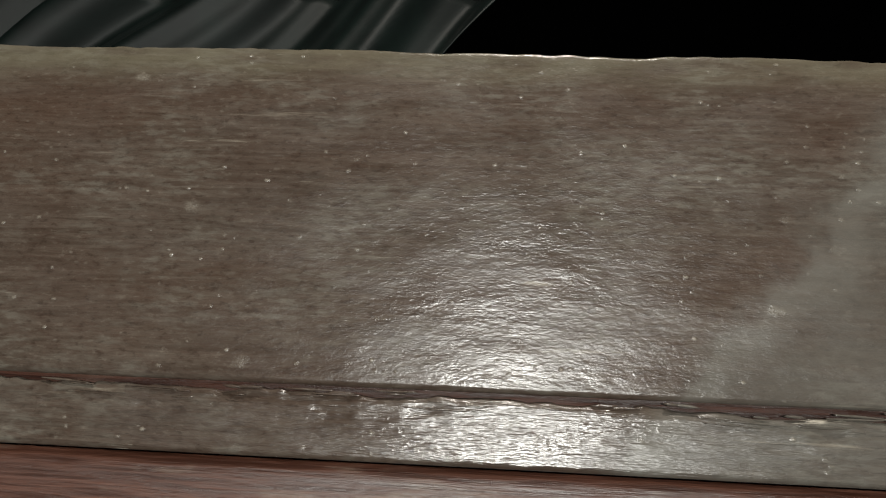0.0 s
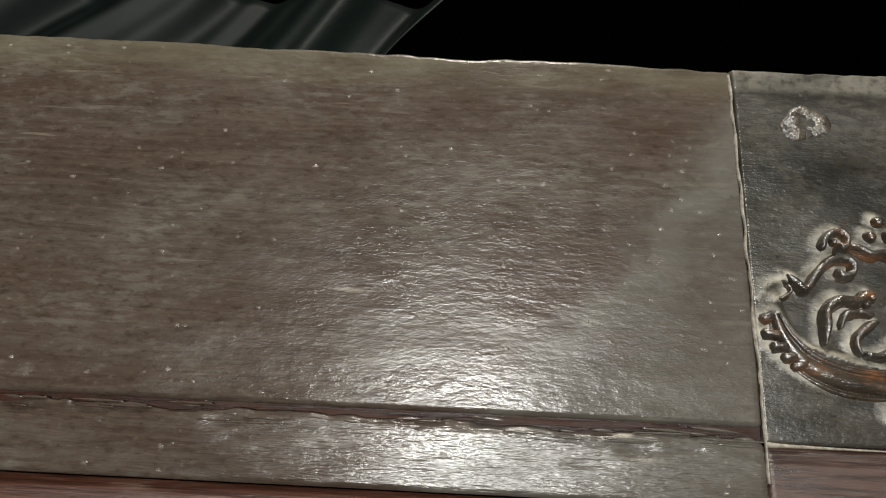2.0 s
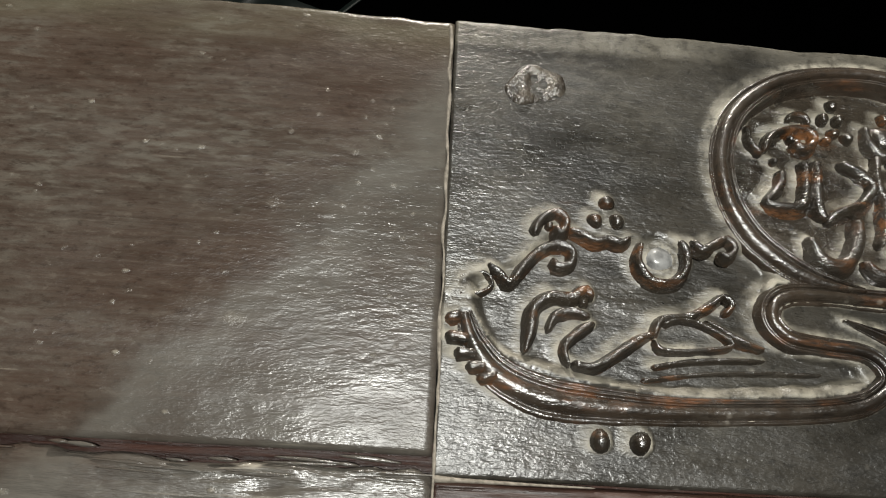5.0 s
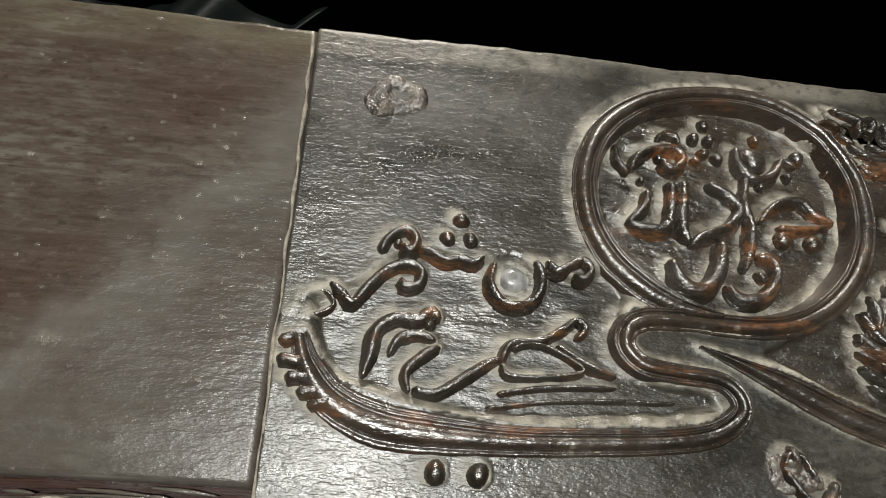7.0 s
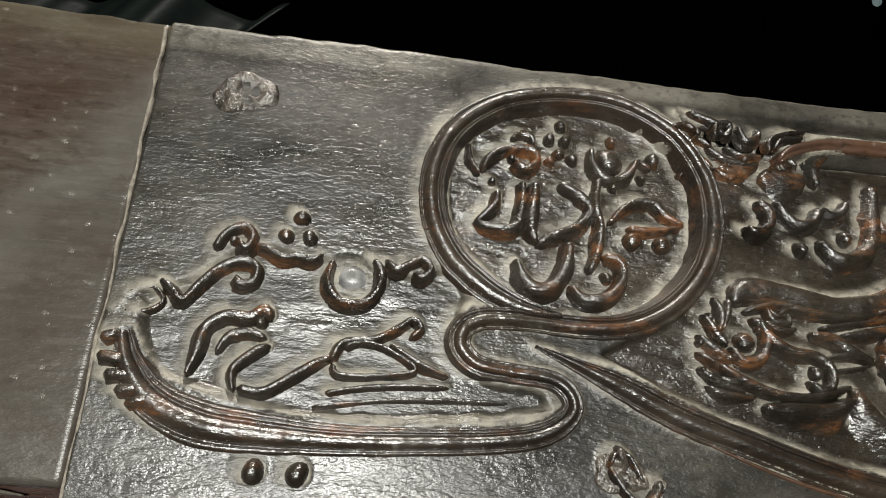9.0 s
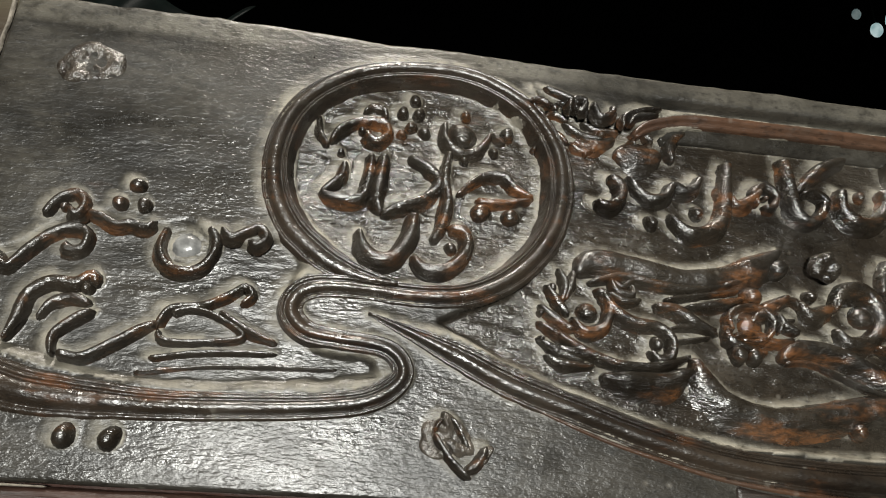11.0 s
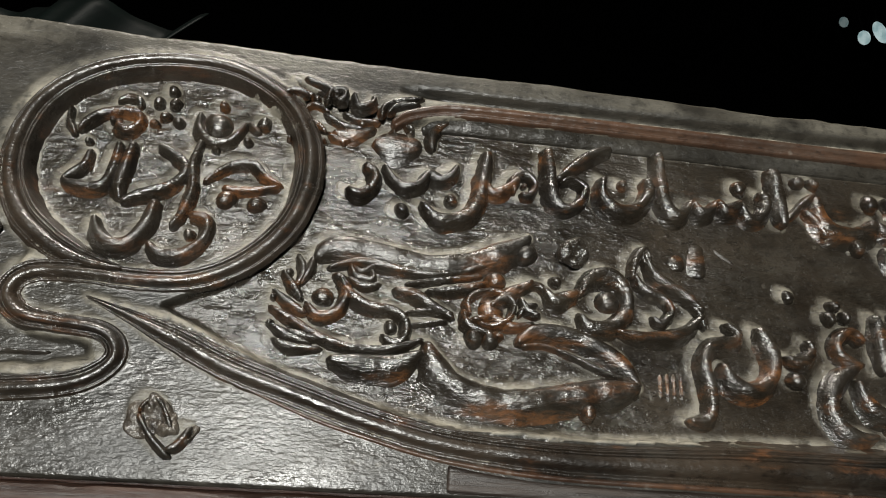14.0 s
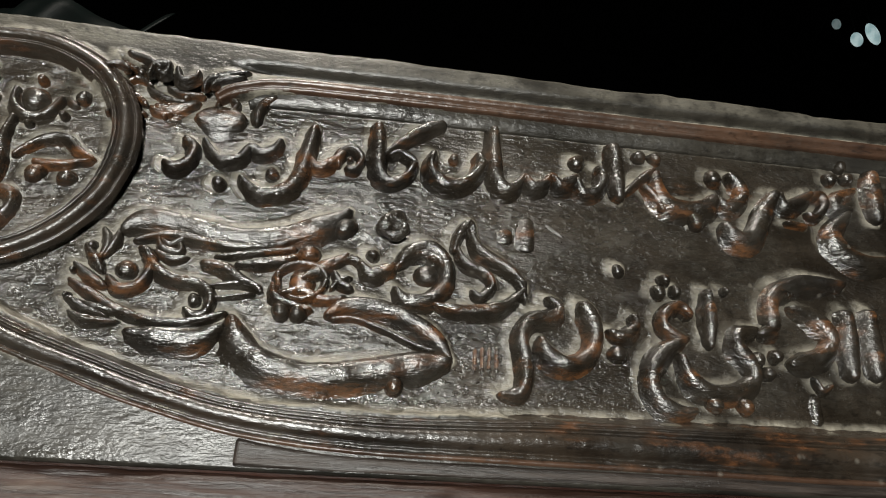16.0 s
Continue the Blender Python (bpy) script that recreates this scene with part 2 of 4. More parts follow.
def wobble(u, v, scale, seed):
    """Smooth noise over millimetres, -1 to 1, for arrays."""
    if seed not in TABLES:
        TABLES[seed] = np.random.RandomState(seed).rand(128, 128) * 2 - 1
    table = TABLES[seed]
    x, y = np.asarray(u) / scale + 500, np.asarray(v) / scale + 500
    i, j = np.floor(x).astype(int), np.floor(y).astype(int)
    f, g = x - i, y - j
    f, g = f * f * (3 - 2 * f), g * g * (3 - 2 * g)
    pick = lambda a, b: table[a % 128, b % 128]
    return (pick(i, j) * (1 - f) + pick(i + 1, j) * f) * (1 - g) + (pick(i, j + 1) * (1 - f) + pick(i + 1, j + 1) * f) * g


def inside_distance(u, v, poly):
    """Signed distance to a closed outline: above 0 inside."""
    d, odd = np.full(u.shape, 1e9), np.zeros(u.shape, bool)
    for (x0, y0), (x1, y1) in zip(poly, poly[1:] + poly[:1]):
        k = np.clip(((u - x0) * (x1 - x0) + (v - y0) * (y1 - y0)) / ((x1 - x0) ** 2 + (y1 - y0) ** 2), 0, 1)
        d = np.minimum(d, np.hypot(u - x0 - k * (x1 - x0), v - y0 - k * (y1 - y0)))
        cross = (y0 > v) != (y1 > v)
        odd ^= cross & (u < (x1 - x0) * (v - y0) / ((y1 - y0) or 1e-9) + x0)
    return np.where(odd, d, -d)


def smooth_line(points, step):
    """Catmull-Rom through the points, sampled about every step."""
    p = [np.array(q, float) for q in points]
    p = [2 * p[0] - p[1]] + p + [2 * p[-1] - p[-2]]
    out = []
    for a, b, c, d in zip(p, p[1:], p[2:], p[3:]):
        count = max(2, int(np.hypot(*(c - b)[:2]) / step))
        for k in range(count):
            t = k / count
            out.append(0.5 * (2 * b + (c - a) * t + (2 * a - 5 * b + 4 * c - d) * t * t + (3 * b - a - 3 * c + d) * t ** 3))
    return np.array(out + [p[-2]])


def board(name, u0, u1, low, top, step, depth_at, material, parent, thick=45, label="", second=None, second_at=None):
    """A board with a worn upper and lower edge; depth_at(u, v) sets its face back, in millimetres."""
    nu, nv = int((u1 - u0) / step) + 1, int((top(0.0) - low) / step) + 1
    u = np.linspace(u0, u1, nu)
    s = np.linspace(0, 1, nv)
    uu, ss = np.meshgrid(u, s)
    tops = np.array([top(x) for x in u])
    vv = low + ss * (tops[None, :] - low)
    y = depth_at(uu, vv)
    for gap, r in ((tops[None, :] - vv, 3.0), (vv - low, 2.0), (uu - u0, 1.0), (u1 - uu, 1.0)):
        y = y + np.where(gap < r, r * (1 - np.sqrt(np.clip(1 - (1 - gap / r) ** 2, 0, 1))), 0) * 0.9
    verts = np.stack([uu, y, vv], -1).reshape(-1, 3) / 1000
    idx = np.arange(nu * nv).reshape(nv, nu)
    faces = np.stack([idx[:-1, :-1], idx[:-1, 1:], idx[1:, 1:], idx[1:, :-1]], -1).reshape(-1, 4).tolist()
    rim = list(idx[0, :]) + list(idx[1:, -1]) + list(idx[-1, -2::-1]) + list(idx[-2:0:-1, 0])
    back = verts[rim].copy()
    back[:, 1] = thick / 1000
    first = len(verts)
    m = len(rim)
    faces += [(int(rim[(k + 1) % m]), int(rim[k]), first + k, first + (k + 1) % m) for k in range(m)]
    faces.append(tuple(range(first + m - 1, first - 1, -1)))
    ob = mesh_object(name, np.concatenate([verts, back]).tolist(), faces, material)
    if second:
        ob.data.materials.append(second)
        deep = second_at(uu, vv)
        pick = (deep[:-1, :-1] + deep[1:, 1:]).reshape(-1) > 1.0
        slots = np.zeros(len(ob.data.polygons), np.int32)
        slots[:len(pick)] = pick
        ob.data.polygons.foreach_set("material_index", slots)
    ob.parent = parent
    return tagged(ob, label)


FOOTPRINTS = []     # places covered by carving, for the dust and lit tone painted beside it


def sweep(name, points, profile, height, depth, material, parent, seed, round_ends=True, flank=0.0):
    """A carved ridge along a drawn line of (u, v, width): profile is pairs of across (-1 to 1) and up (0 to 1)."""
    line = smooth_line(points, 1.3)
    bm, rows = bmesh.new(), []
    count = len(line)
    run = np.concatenate([[0], np.cumsum(np.hypot(*np.diff(line[:, :2], axis=0).T))])
    for k, (u, v, w) in enumerate(line):
        a, b = line[max(0, k - 1)], line[min(count - 1, k + 1)]
        t = (b - a)[:2]
        t = t / (np.hypot(*t) or 1)
        across = np.array((-t[1], t[0]))
        half, tall = max(w, 0.8) / 2, height
        if round_ends:
            end = min(run[k], run[-1] - run[k]) / max(half * 1.1, 0.5)
            if end < 1:
                half *= 0.35 + 0.65 * math.sqrt(1 - (1 - end) ** 2)
                tall *= 0.45 + 0.55 * math.sqrt(1 - (1 - end) ** 2)
        calm = 1.0 if round_ends else min(1.0, min(run[k], run[-1] - run[k]) / 9)
        half *= 1 + (0.07 if round_ends else 0.03) * calm * float(wobble(run[k], seed * 7.0, 5.0, 5))
        tall *= 1 + (0.10 if round_ends else 0.06) * calm * float(wobble(run[k], seed * 11.0, 6.0, 6))
        if height > 2.2:
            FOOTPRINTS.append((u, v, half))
        row = []
        for q, (s, h) in enumerate(profile):
            j = 0.13 * calm * float(wobble(run[k] * 1.4, seed * 13.0 + q * 3, 2.2, 7)) + 0.05 * calm * float(wobble(run[k] * 3.0, seed * 17.0 + q * 5, 2.0, 8))
            upward = across[0] * 0.45 + across[1] * 0.89
            crest = flank * upward
            skirt = 0.7 * max(0.0, abs(s) - 0.80) * max(0.0, -upward if s > 0 else upward) * (1 if s > 0 else -1) if flank else 0.0
            s = crest + s * (1 - crest if s > 0 else 1 + crest) + skirt
            x, z = u + across[0] * half * s, v + across[1] * half * s
            row.append(bm.verts.new((x / 1000, (depth - tall * h + j) / 1000, z / 1000)))
        rows.append(row)
    for r0, r1 in zip(rows, rows[1:]):
        for a, b, c, d in zip(r0, r0[1:], r1[1:], r1):
            bm.faces.new((a, b, c, d))
    bm.faces.new(rows[0]), bm.faces.new(rows[-1][::-1])
    return part(name, bm, material, parent)


ROUND = ((-1.50, -0.30), (-1.30, 0.0), (-1.10, 0.16), (-0.94, 0.42), (-0.76, 0.70), (-0.44, 0.94), (0.0, 1.0), (0.44, 0.94), (0.76, 0.70), (0.94, 0.42), (1.10, 0.16), (1.30, 0.0), (1.50, -0.30))
DOUBLE = ((-1.16, -0.30), (-1.06, 0.10), (-0.96, 0.32), (-0.84, 0.38), (-0.78, 0.20), (-0.72, 0.20), (-0.66, 0.50), (-0.52, 0.80), (-0.32, 0.98), (-0.10, 1.0), (0.08, 0.84), (0.18, 0.52), (0.24, 0.26), (0.30, 0.30), (0.34, 0.66), (0.40, 0.78), (0.45, 0.62), (0.49, 0.50), (0.53, 0.66), (0.59, 0.76), (0.65, 0.62), (0.74, 0.10), (0.88, -0.60), (1.02, -1.10), (1.18, -1.5))
BEADED = ((-1.06, -1.6), (-1.0, 0.0), (-0.82, 0.42), (-0.62, 0.34), (-0.46, 0.36), (-0.30, 0.80), (0.0, 1.0), (0.34, 0.92), (0.60, 0.40), (0.78, -0.4), (1.0, -1.6))
SUNK = 5.5      # depth of the carved grounds, in millimetres

# ---- the boards ----
plank = thing("plain_plank", "dark brown varnished wooden plank with dusty worn top edge", "plank")
panel = thing("carved_panel", "blackened wooden panel carved in relief with script, bird and medallion", "carved panel")


def top_edge(u):
    chips = 0.9 * wobble(u, 3.0, 38, 21) + 0.5 * wobble(u, 9.0, 11, 22) + 0.35 * wobble(u, 2.0, 4, 23)
    return 226.3 + float(chips) - 0.0085 * u


def plank_face(u, v):
    return 0.5 * wobble(u, v, 70, 31) + 0.16 * wobble(u * 0.4, v, 9, 32) + 0.05 * wobble(u * 0.5, v, 3, 33) + 0.8


MEDALLION = (403.0, 157.0, 56.0, 50.0)
TEXT_FIELD = [(414, 94), (443, 79), (487, 62), (531, 54), (600, 53), (665, 54), (910, 55), (910, 198), (618, 197), (534, 197), (508, 191), (461, 201), (453, 205), (461, 182), (466, 157), (461, 130), (444, 110)]
BOAT_FIELD = [(239, 86), (246, 73), (275, 65), (315, 60), (376, 65), (393, 70), (391, 78), (368, 82), (358, 90), (357, 100), (362, 113), (352, 126), (340, 121), (324, 122), (312, 127), (299, 124), (282, 128), (268, 125), (256, 114), (246, 109), (235, 103)]


def sunk_share(u, v):
    edge = 1.1 * wobble(u, v, 7, 41)
    text = inside_distance(u, v, TEXT_FIELD) + edge
    boat = inside_distance(u, v, BOAT_FIELD) + edge
    cu, cv, ru, rv = MEDALLION
    disc = (1 - np.hypot((u - cu) / ru, (v - cv) / rv)) * 52 + edge
    sunk = np.maximum(np.maximum(np.clip(text / 2.5 + 0.5, 0, 1), np.clip(disc / 2.5 + 0.5, 0, 1)), 0.5 * np.clip(boat / 4, 0, 1))
    return sunk * sunk * (3 - 2 * sunk)


def panel_face(u, v):
    sunk = sunk_share(u, v)
    chisel = (0.36 * wobble(u * 0.4, v, 5, 42) + 0.26 * wobble(u * 0.3, v, 1.9, 43)) * (0.35 + 0.65 * np.clip((640 - u) / 90, 0, 1))
    flat = 0.35 * wobble(u, v, 55, 44) + 0.10 * wobble(u * 0.5, v, 8, 45)
    groove = 5.0 * np.exp(-((v - 207.4) / 2.3) ** 2) * np.clip((u - 500) / 20, 0, 1) * (1 - np.clip(sunk * 3, 0, 1))
    return flat + groove + sunk * (SUNK + chisel)


board("plank_board", -420, 225.6, 34.6, top_edge, 1.6, plank_face, PLANK, plank)
panel_board = board("panel_board", 226.0, 900, 27.5, top_edge, 0.75, panel_face, PANEL, panel, 45, "", GROUND, sunk_share)

joint = thing("joint_line", "pale dust packed in the joint between plank and panel", "joint")
rows = [(225.6 + 0.9 * float(wobble(v, 4.0, 11, 61)) + 0.012 * (120 - v), v, 1.5 + 0.8 * float(wobble(v, 8.0, 7, 62))) for v in range(10, 222, 6)]
sweep("dust_line", rows, ((-1.0, -1.0), (-0.7, 0.6), (0.0, 1.0), (0.7, 0.6), (1.0, -1.0)), 0.7, 0.5, DUST, joint, 77, False)

rail = thing("bottom_rail", "dark worn wooden rail under the plank, split along the grain", "rail")


def rail_top(u):
    worn = 4.4 - 2.4 * min(1.0, max(0.0, (u - 40) / 170))
    ragged = 1.3 * float(wobble(u, 1.0, 17, 51)) + 0.7 * float(wobble(u, 5.0, 5, 55))
    return 26.6 + (worn + ragged) / (1 + math.exp((u - 224) / 1.5)) + 0.3 * float(wobble(u, 7.0, 9, 57))


def rail_face(u, v):
    split = 2.4 * np.clip(wobble(u * 0.08, v, 1.9, 53) - 0.22, 0, 1) * (0.2 + np.clip((v - 12) / 12, 0, 1))
    return 0.6 + 0.5 * wobble(u, v, 60, 52) + split


board("rail_board", -420, 226.0, -1.0, rail_top, 1.6, rail_face, RAIL_DARK, rail, 45)
board("rail_board", 226.2, 900, -1.0, rail_top, 1.6, rail_face, RAIL, rail, 45, "duller red-brown length of the rail")
board("groove_wood", -420, 900, 24.0, lambda u: 40.0, 2.0, lambda u, v: 4.6 + 0.8 * wobble(u * 0.15, v, 2.2, 56), GROOVE, rail, 30, "exposed red wood in the split above the rail")
chance = random.Random(4)
for k in range(46):
    u, v, length = chance.uniform(-230, 205), chance.uniform(24.5, 33.5), chance.uniform(7, 30)
    drop = chance.uniform(-0.07, 0.03) * length
    sweep("splinter", [(u, v, 0.6), (u + length * 0.5, v + drop * 0.4, chance.uniform(0.9, 1.7)), (u + length, v + drop, 0.5)],
          ((-1.1, -1.2), (-0.8, 0.5), (0.0, 1.0), (0.8, 0.5), (1.1, -1.2)), chance.uniform(0.5, 1.1), 0.9, RAIL_DARK, rail, 100 + k)
sweep("dust_line", [(226, 27.2, 3.6), (231, 27.0, 2.4), (242, 26.9, 1.8), (262, 26.7, 1.2), (285, 26.6, 0.7)],
      ((-1.0, -1.0), (-0.7, 0.6), (0.0, 1.0), (0.7, 0.6), (1.0, -1.0)), 1.2, 0.6, DUST, joint, 78)
lower = thing("lower_board", "red-brown timber board below the rail, lightly scratched", "board")
board("timber_board", -420, 900, -190, lambda u: -2.2, 6.0, lambda u, v: 6.5 + 0.3 * wobble(u, v, 40, 54), RED, lower, 45)
# ---- the carving ----
made = [0]


def ground_depth(u, v):
    return float(panel_face(np.array([[u]]), np.array([[v]]))[0, 0])


def ridge(name, height, *points):
    made[0] += 1
    mid = points[len(points) // 2]
    broad = [(u, v, w * 1.18 + 0.2) for u, v, w in points]
    return sweep(name, broad, ROUND, height * 0.86, ground_depth(*mid[:2]), CARVED, panel, made[0], True, 0.45)


def moulding(name, height, *points):
    made[0] += 1
    beaded = height < 3.5
    return sweep(name, points, BEADED if beaded else DOUBLE, height * 1.05, 0.4, BROWN if beaded else MOULD, panel, made[0], False)


def bead(name, height, u, v, radius):
    """A domed knob, a little uneven."""
    made[0] += 1
    bm, depth = bmesh.new(), ground_depth(u, v)
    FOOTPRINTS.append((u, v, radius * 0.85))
    height = 2.6 if name == "eye_boss" else height
    rings = []
    for r, h in ((1.3, -0.3), (1.14, 0.04), (0.98, 0.36), (0.84, 0.66), (0.60, 0.88), (0.32, 0.98)):
        ring = []
        for k in range(14):
            a = k * math.tau / 14
            q = r * radius * (0.72 if name in ("eye_boss", "stud") else 0.9) * (1 + 0.08 * math.sin(2 * a + made[0]) + 0.04 * math.sin(3 * a + 2 * made[0]))
            ring.append(bm.verts.new(((u + q * math.cos(a)) / 1000, (depth - height * h) / 1000, (v + q * math.sin(a)) / 1000)))
        rings.append(ring)
    for a, b in zip(rings, rings[1:]):
        for k in range(14):
            bm.faces.new((a[k], a[(k + 1) % 14], b[(k + 1) % 14], b[k]))
    tip = bm.verts.new((u / 1000, (depth - height) / 1000, v / 1000))
    for k in range(14):
        bm.faces.new((rings[-1][k], rings[-1][(k + 1) % 14], tip))
    pale = name == "eye_boss"
    return part(name, bm, PEARL if pale else CARVED, panel, "pale shell-like eye boss" if pale else "")


moulding("moulding", 4, (235.6, 88.1, 7.2), (239.7, 77.8, 11.8), (249.3, 66.5, 16.2), (266.0, 59.5, 17.6), (285.7, 57.3, 15.8), (315.3, 56.2, 12.1), (345.5, 57.5, 11.2), (372.4, 59.5, 10.6), (389.2, 62.9, 10.4), (398.6, 69.5, 9.8), (399.1, 75.7, 9.5), (392.5, 81.0, 9.1), (376.1, 82.8, 9.0), (363.1, 84.8, 9.9), (355.9, 91.8, 10.8), (357.1, 99.6, 11.0), (364.6, 104.2, 10.7), (380.2, 105.1, 10.4), (407.5, 104.1, 10.5), (426.1, 107.0, 10.7), (443.2, 117.1, 11.5), (456.7, 134.1, 12.0), (462.1, 155.1, 13.1), (459.3, 176.3, 12.5), (446.2, 195.4, 11.7), (423.1, 206.8, 11.3), (397.0, 207.5, 10.5), (371.5, 201.0, 11.4), (352.1, 185.8, 12.0), (343.9, 165.9, 12.5), (344.6, 145.5, 12.9), (352.4, 129.1, 13.5), (364.1, 118.4, 13.3), (372.9, 113.1, 12.3), (383.5, 109.0, 9.0), (396.0, 106.8, 3.0))
moulding("moulding", 4, (385.8, 94.2, 1.1), (403.9, 88.0, 6.4), (421.5, 81.5, 11.5), (443.7, 71.8, 13.1), (469.8, 63.6, 12.7), (498.0, 55.0, 12.7), (530.7, 48.1, 13.2), (575.4, 44.9, 14.5), (622.2, 45.3, 16.4), (661.2, 46.0, 18.9), (780.0, 46.0, 21.0), (896.0, 47.0, 21.0))
moulding("moulding", 3, (498.0, 188.6, 3.9), (505.2, 194.4, 6.2), (521.1, 199.1, 7.5), (537.3, 200.4, 8.2), (561.9, 200.7, 8.3), (618.3, 200.8, 8.6), (695.1, 200.4, 9.1), (800.0, 200.5, 9.2), (896.0, 200.5, 9.2))
ridge("leaf", 3.5, (230.8, 96.2, 1.7), (233.1, 102.5, 1.7), (241.6, 105.4, 1.7), (245.8, 100.7, 1.7), (240.1, 96.5, 1.7), (231.9, 95.9, 1.7))
ridge("scroll", 5, (242.8, 108.8, 2.2), (248.5, 105.0, 3.4), (252.5, 101.4, 3.4), (257.7, 108.2, 3.5), (264.0, 115.3, 3.5), (271.9, 119.1, 3.6), (277.5, 116.4, 3.6), (276.8, 110.9, 3.5), (271.5, 109.8, 3.5), (270.1, 113.3, 2.2))
ridge("scroll", 5, (261.3, 121.5, 3.1), (264.6, 128.3, 3.2), (271.0, 131.9, 3.2), (274.8, 128.0, 3.2), (272.7, 122.9, 3.1), (269.2, 125.9, 2.3))
ridge("scroll", 4.5, (275.8, 125.3, 1.8), (281.4, 123.9, 2.7), (287.1, 121.1, 2.7), (292.5, 122.3, 2.7), (298.1, 121.1, 2.7), (302.0, 124.0, 1.8))
bead("bead", 4, 292, 138, 3.3)
bead("bead", 4, 287, 130, 3.2)
bead("bead", 4, 296, 130, 3.2)
bead("bead", 4, 282, 96, 2.8)
bead("bead", 4, 268, 126, 2.0)
ridge("eye_ring", 5.5, (306.1, 122.5, 2.3), (304.5, 113.2, 3.6), (309.5, 106.1, 3.5), (318.3, 105.7, 3.5), (323.8, 111.3, 3.6), (324.4, 119.4, 3.7), (320.8, 123.8, 2.3))
bead("eye_boss", 5, 314, 116, 6.8)
ridge("scroll", 4.5, (326.0, 123.5, 1.8), (330.5, 119.9, 2.8), (335.0, 122.2, 2.8), (340.7, 125.0, 2.8), (343.8, 121.0, 2.8), (340.6, 117.3, 2.8), (337.0, 119.1, 1.8))
ridge("vine", 5.5, (258.5, 73.7, 1.6), (261.0, 83.3, 4.1), (262.5, 91.8, 4.2), (269.2, 97.0, 4.3), (277.7, 97.0, 4.3), (283.0, 100.3, 4.3), (285.4, 96.1, 2.6))
ridge("vine", 4, (267.5, 82.5, 1.6), (270.9, 89.3, 3.1), (278.0, 91.7, 3.2), (284.9, 89.6, 1.7))
ridge("vine", 5, (275.8, 69.4, 1.6), (274.4, 77.4, 3.1), (281.6, 84.8, 3.1), (286.7, 87.2, 1.7))
ridge("vine", 5.5, (276.9, 70.9, 3.0), (285.6, 70.3, 3.0), (295.6, 76.2, 3.1), (303.7, 81.9, 3.1), (310.0, 84.7, 2.1))
ridge("leaf", 5, (308.9, 82.9, 2.5), (313.1, 90.4, 2.6), (324.9, 92.6, 2.6), (333.6, 97.6, 2.6), (338.5, 101.0, 2.7), (341.5, 97.7, 2.6), (337.5, 93.5, 1.7))
ridge("leaf", 4.5, (309.4, 82.5, 1.9), (312.2, 78.6, 1.9), (324.9, 78.6, 1.9), (340.3, 81.9, 1.9), (330.2, 88.7, 1.9), (320.6, 91.0, 1.9), (313.1, 88.5, 1.9))
ridge("leaf", 5, (330.3, 90.8, 1.7), (342.0, 84.2, 2.4), (353.1, 80.1, 1.1))
ridge("groove_ridge", 3, (308.2, 71.7, 1.4), (324.9, 74.9, 1.5), (341.8, 76.2, 1.5), (353.6, 76.4, 0.8))
ridge("groove_ridge", 2.5, (304.2, 66.3, 1.2), (329.1, 70.2, 1.2), (354.5, 71.9, 1.3), (376.0, 72.4, 0.9))
ridge("gadroon", 4.5, (227.7, 85.0, 3.8), (235.0, 87.2, 3.8))
ridge("gadroon", 4.5, (227.9, 78.9, 3.7), (238.5, 77.7, 3.7))
ridge("gadroon", 4.5, (231.6, 72.4, 3.7), (242.3, 72.4, 3.7))
ridge("gadroon", 4.5, (236.2, 67.2, 3.6), (245.5, 68.2, 3.7))
ridge("gadroon", 4.5, (240.5, 62.8, 3.6), (250.0, 65.0, 3.7))
bead("stud", 5, 287, 43, 5.2)
bead("stud", 5, 302, 43, 5.3)
ridge("letter", 5.5, (363.0, 168.7, 2.1), (366.8, 175.5, 3.6), (374.0, 180.1, 3.7), (384.0, 181.1, 3.7), (387.2, 176.8, 3.7), (383.4, 171.8, 3.6), (378.5, 173.5, 3.7), (379.7, 176.8, 2.1))
ridge("letter", 4.5, (375.6, 185.2, 1.6), (379.6, 188.7, 3.0), (384.5, 187.8, 3.0), (385.7, 183.5, 1.6))
ridge("letter", 4.5, (357.2, 181.8, 1.6), (358.1, 173.8, 2.8), (362.5, 167.0, 1.8))
ridge("letter", 5.5, (370.4, 161.0, 2.5), (368.9, 152.6, 4.2), (362.4, 145.4, 2.5), (369.4, 143.3, 4.2), (378.0, 144.3, 4.2), (380.6, 153.7, 4.3), (381.0, 166.2, 2.6))
ridge("letter", 5.5, (386.9, 166.8, 3.1), (385.4, 154.2, 4.8), (384.7, 144.5, 4.7), (387.0, 137.7, 2.0))
ridge("letter", 5.5, (396.7, 166.2, 2.1), (407.0, 160.4, 4.1), (410.4, 154.5, 4.1), (404.6, 146.8, 4.0), (393.0, 141.2, 4.0), (386.9, 136.7, 2.0))
ridge("letter", 6, (401.1, 140.4, 3.5), (399.5, 129.3, 5.3), (393.9, 120.0, 5.2), (386.8, 118.5, 5.2), (381.1, 122.7, 5.2), (378.4, 130.6, 2.2))
ridge("letter", 5.5, (414.7, 171.2, 2.6), (412.7, 158.1, 4.1), (414.5, 147.9, 4.0), (412.6, 135.3, 3.9), (408.8, 127.4, 2.4))
ridge("letter", 5.5, (414.9, 134.7, 2.5), (422.4, 133.4, 4.4), (423.3, 125.3, 4.4), (417.1, 117.6, 4.3), (407.5, 115.9, 4.3), (400.6, 121.0, 1.9))
bead("bead", 4.5, 417, 126, 2.9)
bead("bead", 4.5, 421, 190, 2.7)
